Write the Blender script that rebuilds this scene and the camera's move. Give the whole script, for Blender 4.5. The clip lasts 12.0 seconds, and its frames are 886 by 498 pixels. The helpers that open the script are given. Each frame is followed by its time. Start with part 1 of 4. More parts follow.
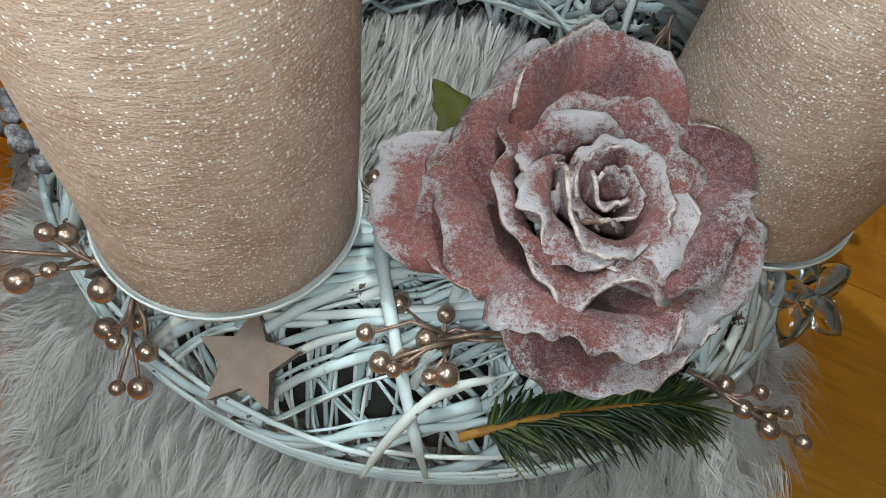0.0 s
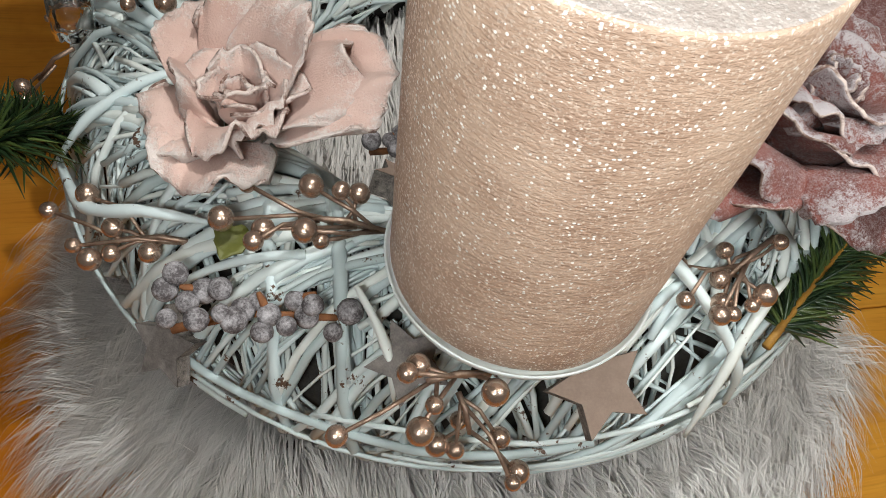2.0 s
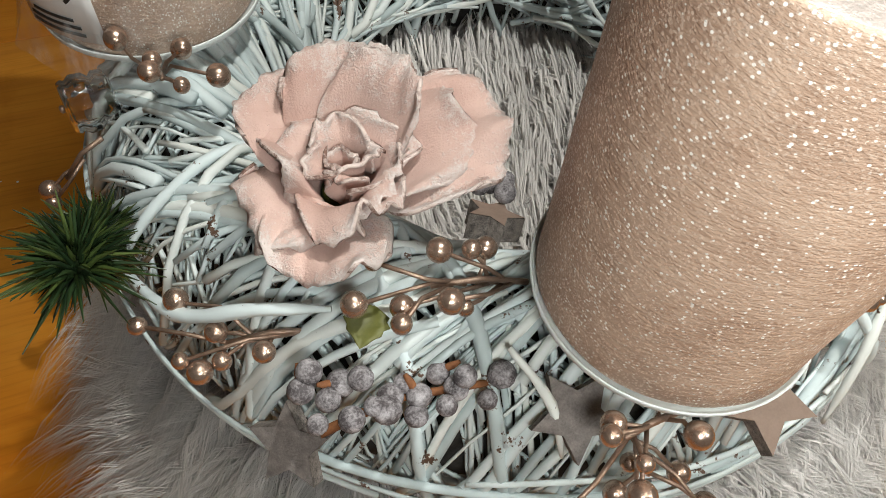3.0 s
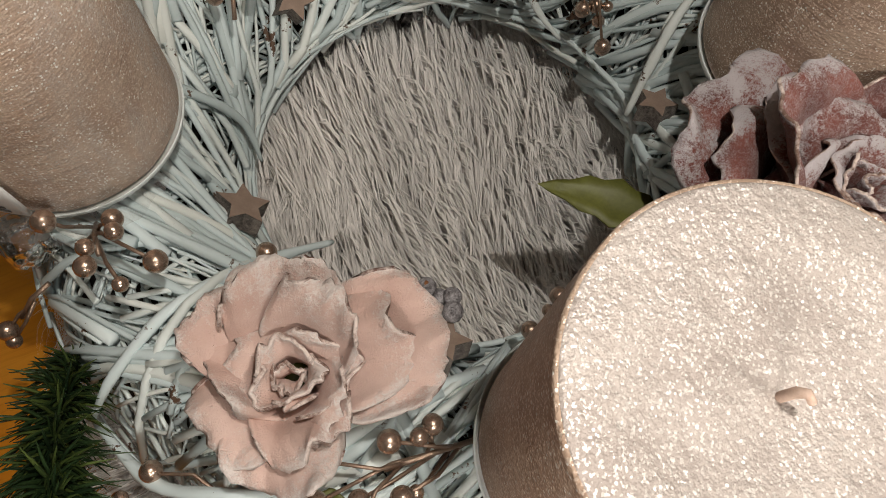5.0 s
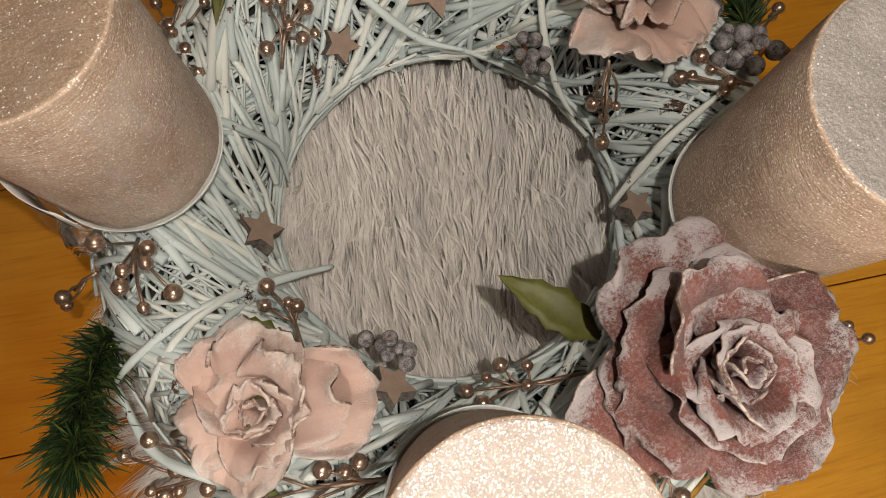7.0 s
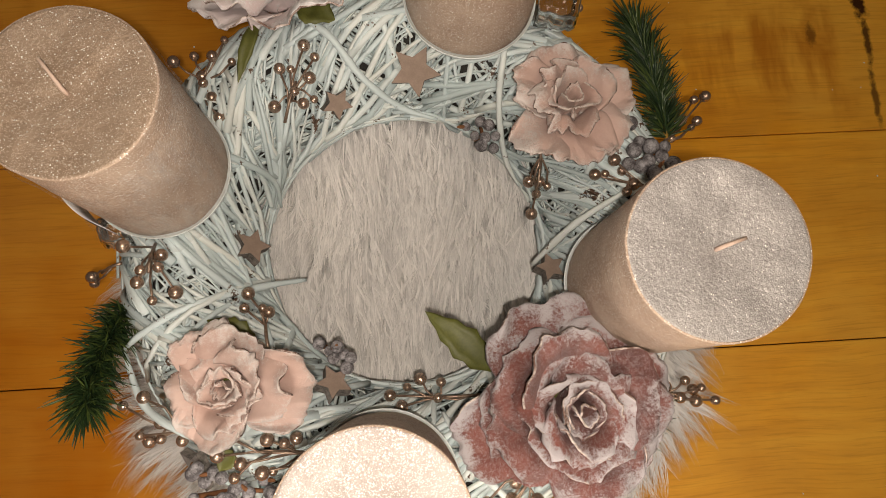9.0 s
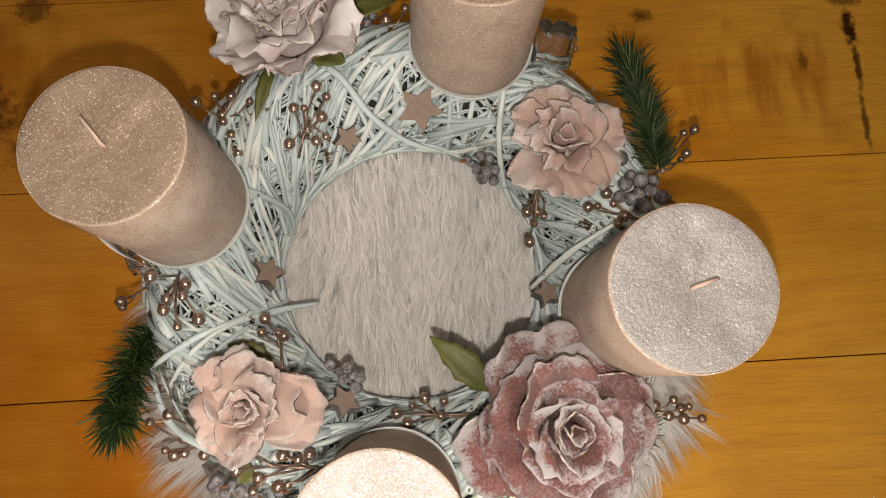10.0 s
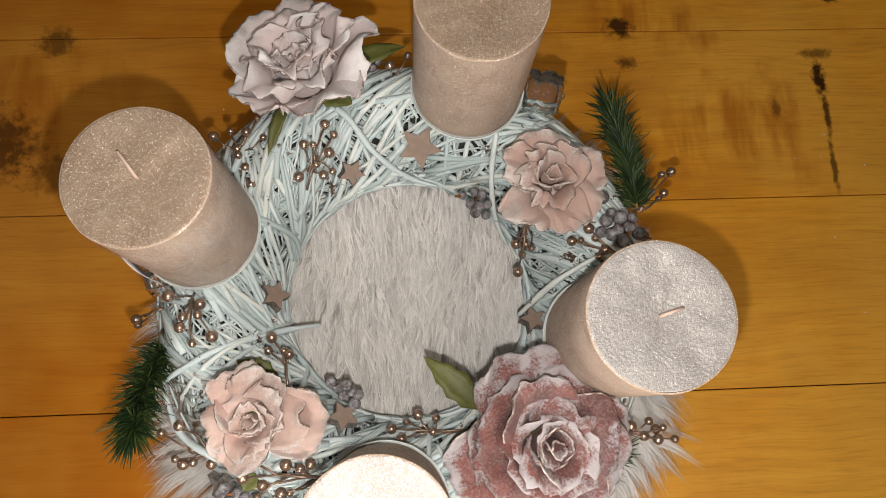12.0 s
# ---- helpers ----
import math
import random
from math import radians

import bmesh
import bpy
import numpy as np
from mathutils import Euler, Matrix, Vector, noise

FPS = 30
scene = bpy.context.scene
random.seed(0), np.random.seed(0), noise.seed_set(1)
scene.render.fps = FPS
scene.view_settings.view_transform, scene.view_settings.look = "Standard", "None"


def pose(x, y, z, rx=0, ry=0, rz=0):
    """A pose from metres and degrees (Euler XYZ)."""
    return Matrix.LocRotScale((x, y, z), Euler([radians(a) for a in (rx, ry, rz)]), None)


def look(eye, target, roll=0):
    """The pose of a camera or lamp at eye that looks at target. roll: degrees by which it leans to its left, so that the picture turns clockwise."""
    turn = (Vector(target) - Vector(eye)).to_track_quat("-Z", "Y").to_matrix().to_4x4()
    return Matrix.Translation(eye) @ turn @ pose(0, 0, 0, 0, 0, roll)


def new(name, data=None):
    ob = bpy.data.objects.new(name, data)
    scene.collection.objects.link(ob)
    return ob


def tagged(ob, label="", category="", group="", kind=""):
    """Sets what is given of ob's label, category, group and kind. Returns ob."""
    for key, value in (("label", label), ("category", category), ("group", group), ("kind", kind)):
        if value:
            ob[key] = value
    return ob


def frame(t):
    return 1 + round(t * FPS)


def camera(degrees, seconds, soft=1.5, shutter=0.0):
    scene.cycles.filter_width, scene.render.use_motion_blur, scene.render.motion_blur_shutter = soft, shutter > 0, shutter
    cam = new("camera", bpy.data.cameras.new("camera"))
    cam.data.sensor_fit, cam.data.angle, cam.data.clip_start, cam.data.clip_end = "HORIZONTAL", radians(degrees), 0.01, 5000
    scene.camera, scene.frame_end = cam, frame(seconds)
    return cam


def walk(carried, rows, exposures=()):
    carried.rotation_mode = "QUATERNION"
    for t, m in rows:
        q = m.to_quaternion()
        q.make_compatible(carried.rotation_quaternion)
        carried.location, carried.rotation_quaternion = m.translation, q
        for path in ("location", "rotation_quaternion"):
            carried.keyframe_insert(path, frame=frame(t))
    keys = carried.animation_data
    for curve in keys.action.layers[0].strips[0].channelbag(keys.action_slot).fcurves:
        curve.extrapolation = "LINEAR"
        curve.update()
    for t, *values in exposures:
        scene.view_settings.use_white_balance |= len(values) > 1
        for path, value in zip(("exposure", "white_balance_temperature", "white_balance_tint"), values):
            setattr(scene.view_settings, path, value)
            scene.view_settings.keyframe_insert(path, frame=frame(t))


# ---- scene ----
cam = camera(65.56, 12.0, soft=0.5)
PATH = [
    (0, (0.0703, -0.2089, 0.3355), (0.0039, 0.0190, -0.0320), 12.50),
    (0.5, (0.0493, -0.2271, 0.3392), (0.0027, 0.0109, -0.0249), 12.92),
    (1, (0.0133, -0.2308, 0.3379), (-0.0084, 0.0163, -0.0225), 12.22),
    (1.5, (-0.0287, -0.2309, 0.3324), (-0.0090, 0.0146, -0.0291), 10.00),
    (2, (-0.0657, -0.2261, 0.3247), (0.0028, 0.0178, -0.0320), 10.33),
    (2.5, (-0.0900, -0.2110, 0.3198), (-0.0016, 0.0281, -0.0358), 8.10),
    (3, (-0.1107, -0.1947, 0.3194), (-0.0081, 0.0368, -0.0374), 6.41),
    (5, (-0.0745, -0.1188, 0.3720), (0.0071, 0.0119, -0.0375), 9.94),
    (5.5, (-0.0564, -0.1078, 0.3877), (0.0089, -0.0045, -0.0324), 10.19),
    (6, (-0.0425, -0.0970, 0.4009), (0.0179, -0.0148, -0.0245), 16.84),
    (6.5, (-0.0387, -0.0891, 0.4169), (0.0024, -0.0000, -0.0095), 10.44),
    (8.5, (-0.0059, -0.0808, 0.4899), (0.0130, 0.0006, 0.0605), 10.97),
    (9, (-0.0012, -0.0774, 0.5162), (0.0188, 0.0039, 0.0868), 12.36),
    (9.5, (-0.0015, -0.0718, 0.5315), (0.0217, 0.0086, 0.1020), 14.74),
    (10, (0.0023, -0.0674, 0.5450), (0.0156, 0.0146, 0.1154), 7.86),
    (10.5, (0.0011, -0.0683, 0.5574), (0.0163, 0.0181, 0.1288), 9.59),
    (11, (0.0001, -0.0689, 0.5636), (0.0144, 0.0213, 0.1357), 8.49),
    (11.5, (-0.0023, -0.0724, 0.5708), (0.0138, 0.0219, 0.1439), 9.46),
    (12, (-0.0006, -0.0738, 0.5779), (0.0178, 0.0255, 0.1522), 10.33),
]
walk(cam, [(t, look(eye, target, roll)) for t, eye, target, roll in PATH],
     exposures=[(0, -0.10, 5650, -3), (0.5, 0.0, 5850, 0), (1, 0.08, 6100, 3), (1.5, 0.05, 6200, 5), (3, 0.3, 6400, 5), (5, -0.17, 6900, 9), (6, -0.20, 7050, 10), (6.5, -0.10, 7250, 11), (8.5, 0.08, 7500, 12), (9, 0.13, 7500, 12), (10, 0.20, 7150, 11), (11, 0.21, 6850, 10), (11.5, 0.23, 6750, 9), (12, 0.35, 6700, 9)])

# ---- world and light ----
world = bpy.data.worlds.new("room_dusk")
scene.world = world
world.use_nodes = True
world.node_tree.nodes["Background"].inputs[0].default_value = (1.0, 0.93, 0.86, 1)
world.node_tree.nodes["Background"].inputs[1].default_value = 0.06


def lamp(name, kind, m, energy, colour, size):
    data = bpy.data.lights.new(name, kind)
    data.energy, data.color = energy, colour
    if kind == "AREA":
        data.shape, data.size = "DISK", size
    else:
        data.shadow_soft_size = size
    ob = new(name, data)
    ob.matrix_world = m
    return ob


# the torch by which the wreath is filmed, set as three fixed lamps: high over it and, at first, low in front of it
lamp("torch", "POINT", pose(0.002, -0.092, 0.546), 3.2, (1.0, 0.97, 0.93), 0.004)
lamp("torch", "POINT", pose(0.075, -0.250, 0.335), 0.92, (1.0, 0.97, 0.93), 0.02)
lamp("torch", "POINT", pose(-0.098, -0.245, 0.325), 0.9, (1.0, 0.97, 0.93), 0.02)
# soft fill added overhead to lift the dark parts, no such lamp is seen
lamp("overhead_fill", "AREA", pose(0.2, -0.3, 1.7), 4, (1.0, 0.90, 0.78), 0.6)

# ---- materials ----


def material(name, build):
    m = bpy.data.materials.new(name)
    m.use_nodes = True
    nt = m.node_tree
    build(nt, nt.nodes["Principled BSDF"])
    return m


def node(nt, kind, inputs=None, **props):
    n = nt.nodes.new(kind)
    for k, v in props.items():
        setattr(n, k, v)
    for k, v in (inputs or {}).items():
        if isinstance(v, bpy.types.NodeSocket):
            nt.links.new(v, n.inputs[k])
        else:
            n.inputs[k].default_value = v
    return n


def coords(nt, scale=(1, 1, 1)):
    tc = node(nt, "ShaderNodeTexCoord")
    return node(nt, "ShaderNodeMapping", {"Vector": tc.outputs["Object"], "Scale": scale}).outputs[0]


def noise_tex(nt, vec, scale, detail=4, rough=0.55):
    return node(nt, "ShaderNodeTexNoise", {"Vector": vec, "Scale": scale, "Detail": detail, "Roughness": rough}).outputs["Fac"]


def ramp(nt, fac, stops):
    r = node(nt, "ShaderNodeValToRGB", {"Fac": fac})
    els = r.color_ramp.elements
    while len(els) < len(stops):
        els.new(0.5)
    for e, (p, c) in zip(els, stops):
        e.position, e.color = p, (*c, 1) if len(c) == 3 else c
    return r.outputs["Color"]


def mix(nt, fac, a, b, mode="MIX"):
    n = node(nt, "ShaderNodeMix", data_type="RGBA", blend_type=mode)
    for i, v in ((0, fac), (6, a), (7, b)):
        if isinstance(v, bpy.types.NodeSocket):
            nt.links.new(v, n.inputs[i])
        else:
            n.inputs[i].default_value = v if i == 0 else (*v, 1)
    return n.outputs[2]


def maths(nt, op, a, b=0.0, c=0.0):
    n = node(nt, "ShaderNodeMath", operation=op)
    for i, v in enumerate((a, b, c)):
        if isinstance(v, bpy.types.NodeSocket):
            nt.links.new(v, n.inputs[i])
        else:
            n.inputs[i].default_value = v
    return n.outputs[0]


def bump(nt, p, height, strength, distance):
    b = node(nt, "ShaderNodeBump", {"Height": height, "Strength": strength, "Distance": distance})
    nt.links.new(b.outputs[0], p.inputs["Normal"])


def link(nt, p, name, v):
    if isinstance(v, bpy.types.NodeSocket):
        nt.links.new(v, p.inputs[name])
    else:
        p.inputs[name].default_value = (*v, 1) if isinstance(v, tuple) else v


def glitter(name, base, light, flake, rough=0.42, amount=0.35, white_glints=0.05, metal=0.5, relief=0.5, body=0.0, stretch=1.0):
    """Wax under a skin of glitter: fine flakes over a mottled base, and a few larger ones whose glints are painted in
    near-white.
    """
    def build(nt, p):
        v = coords(nt)
        patch = noise_tex(nt, v, 55, 5, 0.6)
        col = mix(nt, ramp(nt, patch, [(0.35, (0, 0, 0)), (0.65, (1, 1, 1))]), base, light)
        cell = node(nt, "ShaderNodeTexVoronoi", {"Vector": v, "Scale": 2400.0})
        sep = node(nt, "ShaderNodeSeparateColor", {"Color": cell.outputs["Color"]})
        fl = ramp(nt, sep.outputs[0], [(1 - amount, (0, 0, 0)), (1 - amount + 0.08, (1, 1, 1))])
        big = node(nt, "ShaderNodeTexVoronoi", {"Vector": v, "Scale": 1350.0})
        bs = node(nt, "ShaderNodeSeparateColor", {"Color": big.outputs["Color"]})
        dot = ramp(nt, big.outputs["Distance"], [(0.34, (1, 1, 1)), (0.46, (0, 0, 0))])
        sp = maths(nt, "MULTIPLY", ramp(nt, bs.outputs[0], [(1 - white_glints, (0, 0, 0)), (1 - white_glints + 0.01, (1, 1, 1))]), dot)
        link(nt, p, "Base Color", mix(nt, sp, mix(nt, fl, col, flake), (0.98, 0.95, 0.9)))
        link(nt, p, "Metallic", maths(nt, "MULTIPLY_ADD", maths(nt, "SUBTRACT", fl, sp), metal, body))
        link(nt, p, "Roughness", mix(nt, sp, mix(nt, fl, (rough,) * 3, (0.38,) * 3), (0.22,) * 3))
        long = coords(nt, (1, 1, stretch))
        grain = noise_tex(nt, long, 620, 2, 0.7)
        lumps = noise_tex(nt, long, 120, 3, 0.6)
        h = maths(nt, "ADD", maths(nt, "MULTIPLY", sep.outputs[1], 0.4), maths(nt, "ADD", grain, maths(nt, "MULTIPLY", lumps, 1.6)))
        bump(nt, p, h, relief, 0.0006)
    return material(name, build)


CANDLE = glitter("rose_gold_glitter_wax", (0.40, 0.272, 0.20), (0.55, 0.405, 0.31), (0.70, 0.56, 0.46), 0.6, 0.25, 0.15, 0.3, 0.75, 0.04, 2.3)
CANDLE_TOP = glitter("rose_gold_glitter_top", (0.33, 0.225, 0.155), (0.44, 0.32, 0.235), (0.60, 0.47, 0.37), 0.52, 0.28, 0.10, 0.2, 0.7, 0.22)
# paler copies of the same top, the torch's sheen lightened into their colour
CANDLE_TOP_COOL_SHEEN = glitter("cool_sheen_glitter_top", (0.33, 0.30, 0.29), (0.43, 0.395, 0.385), (0.56, 0.53, 0.52), 0.52, 0.28, 0.03, 0.2, 0.7, 0.22)
CANDLE_TOP_WARM_SHEEN = glitter("warm_sheen_glitter_top", (0.36, 0.305, 0.28), (0.48, 0.42, 0.39), (0.60, 0.55, 0.52), 0.54, 0.28, 0.03, 0.2, 0.7, 0.18)


def plain(name, a, b, rough, scale, metal=0.0, bumpy=0.0, dist=0.0005, sheen=0.0, spread=(0.3, 0.7)):
    def build(nt, p):
        v = coords(nt)
        n1 = noise_tex(nt, v, scale, 5, 0.6)
        n2 = noise_tex(nt, v, scale * 6, 3, 0.6)
        f = maths(nt, "ADD", maths(nt, "MULTIPLY", n1, 0.65), maths(nt, "MULTIPLY", n2, 0.35))
        link(nt, p, "Base Color", ramp(nt, f, [(spread[0], a), (spread[1], b)]))
        link(nt, p, "Roughness", rough)
        link(nt, p, "Metallic", metal)
        if sheen:
            p.inputs["Sheen Weight"].default_value = sheen
        if bumpy:
            bump(nt, p, f, bumpy, dist)
    return material(name, build)


WICK = plain("candle_wick", (0.46, 0.31, 0.24), (0.66, 0.5, 0.42), 0.8, 400)
PLATE = plain("white_enamel", (0.66, 0.72, 0.72), (0.78, 0.82, 0.82), 0.35, 60)
BERRY = plain("bronze_lacquer", (0.40, 0.28, 0.215), (0.60, 0.45, 0.36), 0.26, 260, 0.85, 0.35, 0.0006)
STEM = plain("bronze_wire", (0.20, 0.13, 0.09), (0.44, 0.32, 0.25), 0.38, 500, 0.7, 0.5, 0.0006)
GRAPE = plain("frosted_grey_berry", (0.065, 0.056, 0.06), (0.46, 0.44, 0.46), 0.7, 260, 0.0, 0.5, 0.0008, spread=(0.42, 0.68))
CORE = plain("twig_gap_shade", (0.012, 0.011, 0.01), (0.06, 0.055, 0.05), 0.9, 260)
STAR_EDGE = plain("sawn_star_edge", (0.06, 0.052, 0.048), (0.26, 0.225, 0.20), 0.9, 380, 0, 0.6, 0.0006, spread=(0.38, 0.62))
BARK = plain("grey_bark", (0.09, 0.08, 0.075), (0.27, 0.24, 0.225), 0.9, 300, 0, 0.6, 0.0006)
STARFACE = plain("pale_sawn_wood", (0.22, 0.155, 0.12), (0.31, 0.225, 0.18), 0.75, 220, 0, 0.25)
PINESTEM = plain("ochre_pine_stem", (0.20, 0.09, 0.012), (0.42, 0.22, 0.03), 0.6, 300, 0, 0.5)
RUST = plain("rusty_dry_twig", (0.12, 0.045, 0.015), (0.28, 0.11, 0.04), 0.8, 300, 0, 0.5)
LEAF = plain("olive_satin_leaf", (0.065, 0.07, 0.012), (0.13, 0.135, 0.028), 0.55, 150, 0, 0.3)
MATBACK = plain("grey_felt_backing", (0.10, 0.095, 0.093), (0.17, 0.16, 0.155), 0.95, 160, 0, 0.4)
PAPER = plain("white_label_paper", (0.75, 0.75, 0.75), (0.82, 0.82, 0.82), 0.6, 60)
INK = plain("black_ink", (0.015, 0.015, 0.015), (0.03, 0.03, 0.03), 0.7, 60)
PLASTER = plain("plaster", (0.6, 0.57, 0.52), (0.68, 0.65, 0.6), 0.9, 3)
FLOORING = plain("floor_boards_brown", (0.12, 0.075, 0.045), (0.2, 0.12, 0.07), 0.5, 4)


def twig_build(nt, p):
    v = coords(nt)
    rnd = node(nt, "ShaderNodeObjectInfo").outputs["Random"]
    isl = node(nt, "ShaderNodeNewGeometry").outputs["Random Per Island"]
    both = maths(nt, "FRACT", maths(nt, "ADD", rnd, isl))
    paint = ramp(nt, both, [(0.0, (0.45, 0.53, 0.54)), (0.5, (0.63, 0.72, 0.74)), (1.0, (0.74, 0.77, 0.74))])
    chips = noise_tex(nt, v, 75, 4, 0.6)
    streak = noise_tex(nt, v, 700, 3, 0.6)
    f = maths(nt, "ADD", maths(nt, "MULTIPLY", chips, 0.75), maths(nt, "MULTIPLY", streak, 0.25))
    bare = ramp(nt, f, [(0.365, (1, 1, 1)), (0.385, (0, 0, 0))])
    link(nt, p, "Base Color", mix(nt, bare, paint, (0.10, 0.055, 0.034)))
    link(nt, p, "Roughness", 0.62)
    bump(nt, p, f, 0.5, 0.0008)


TWIG = material("whitewashed_willow", twig_build)


def fur_build(nt, p):
    v = coords(nt)
    tone = noise_tex(nt, v, 14, 4, 0.6)
    isl = node(nt, "ShaderNodeNewGeometry").outputs["Random Per Island"]
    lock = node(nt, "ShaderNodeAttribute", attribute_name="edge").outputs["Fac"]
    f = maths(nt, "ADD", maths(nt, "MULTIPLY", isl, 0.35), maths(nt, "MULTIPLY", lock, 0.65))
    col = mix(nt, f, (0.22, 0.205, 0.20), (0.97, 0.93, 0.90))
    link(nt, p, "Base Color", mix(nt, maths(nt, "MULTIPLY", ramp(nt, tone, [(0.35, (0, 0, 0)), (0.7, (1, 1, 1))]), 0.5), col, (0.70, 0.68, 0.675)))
    link(nt, p, "Roughness", 0.6)
    p.inputs["Sheen Weight"].default_value = 0.25


FUR = material("grey_faux_fur", fur_build)


def needle_build(nt, p):
    isl = node(nt, "ShaderNodeNewGeometry").outputs["Random Per Island"]
    link(nt, p, "Base Color", ramp(nt, isl, [(0, (0.010, 0.024, 0.010)), (0.6, (0.028, 0.055, 0.018)), (1, (0.085, 0.12, 0.03))]))
    link(nt, p, "Roughness", 0.38)


NEEDLE = material("pine_needle_green", needle_build)


def cloth(name, dark, light, frost, frost_at, vary=0.0, rim=0.2, coarse=0.5, soft=0.14, veil=0.0):
    """Satin petal cloth, with a grainy dusting of frost along the rims and in patches."""
    def build(nt, p):
        v = coords(nt)
        rnd = node(nt, "ShaderNodeObjectInfo").outputs["Random"]
        n1 = noise_tex(nt, v, 45, 5, 0.6)
        col = mix(nt, ramp(nt, maths(nt, "ADD", n1, maths(nt, "MULTIPLY", rnd, 0.18)), [(0.38, (0, 0, 0)), (0.75, (1, 1, 1))]), dark, light)
        edge = node(nt, "ShaderNodeAttribute", attribute_name="edge").outputs["Fac"]
        big = noise_tex(nt, v, 34, 4, 0.65)
        fine = noise_tex(nt, v, 700, 4, 0.75)
        dots = noise_tex(nt, v, 2200, 2, 0.6)
        f = maths(nt, "ADD", maths(nt, "ADD", maths(nt, "MULTIPLY", big, 0.85), maths(nt, "ADD", maths(nt, "MULTIPLY", fine, 0.42), maths(nt, "MULTIPLY", dots, 0.24))), maths(nt, "ADD", maths(nt, "MULTIPLY", edge, rim), maths(nt, "MULTIPLY", rnd, vary)))
        dust = ramp(nt, f, [(frost_at, (0, 0, 0)), (frost_at + soft, (1, 1, 1))])
        grains = ramp(nt, maths(nt, "ADD", maths(nt, "ADD", maths(nt, "MULTIPLY", fine, 0.5), maths(nt, "MULTIPLY", dots, 0.5)), maths(nt, "MULTIPLY", big, 0.35)), [(0.62, (0, 0, 0)), (0.80, (1, 1, 1))])
        dust = maths(nt, "MAXIMUM", dust, maths(nt, "MULTIPLY", grains, veil))
        link(nt, p, "Base Color", mix(nt, dust, col, frost))
        link(nt, p, "Roughness", 0.72)
        p.inputs["Sheen Weight"].default_value = 0.12
        weft = noise_tex(nt, v, 1900, 2, 0.6)
        crease = noise_tex(nt, v, 170, 4, 0.6)
        h = maths(nt, "ADD", maths(nt, "ADD", maths(nt, "MULTIPLY", weft, 0.7), crease), maths(nt, "MULTIPLY", maths(nt, "MULTIPLY", dust, fine), 3.0 * coarse))
        bump(nt, p, h, 0.6, 0.001)
    return material(name, build)


ROSE_RED = cloth("frosted_dusky_rose_satin", (0.095, 0.026, 0.021), (0.285, 0.085, 0.064), (0.52, 0.47, 0.49), 0.88, 0.14, 0.20, 1.0, 0.24, 0.42)
ROSE_PINK = cloth("blush_rose_satin", (0.51, 0.33, 0.28), (0.67, 0.49, 0.435), (0.70, 0.62, 0.59), 0.86, 0.04, 0.22)
ROSE_PALE = cloth("pale_pink_rose_satin", (0.71, 0.57, 0.565), (0.84, 0.74, 0.745), (0.86, 0.82, 0.83), 0.84, 0.04, 0.2)


def stain(nt, v, wild, x, y, rx, ry):
    """A mask with a ragged outline round a place on the table."""
    d = node(nt, "ShaderNodeVectorMath", {0: v, 1: (-x, -y, 0)}, operation="ADD").outputs[0]
    d = node(nt, "ShaderNodeVectorMath", {0: d, 1: (1 / rx, 1 / ry, 0)}, operation="MULTIPLY").outputs[0]
    ln = node(nt, "ShaderNodeVectorMath", {0: d}, operation="LENGTH").outputs["Value"]
    f = maths(nt, "SUBTRACT", maths(nt, "ADD", ln, maths(nt, "MULTIPLY", wild, 1.9)), 0.95)
    return ramp(nt, f, [(0.35, (1, 1, 1)), (0.85, (0, 0, 0))])


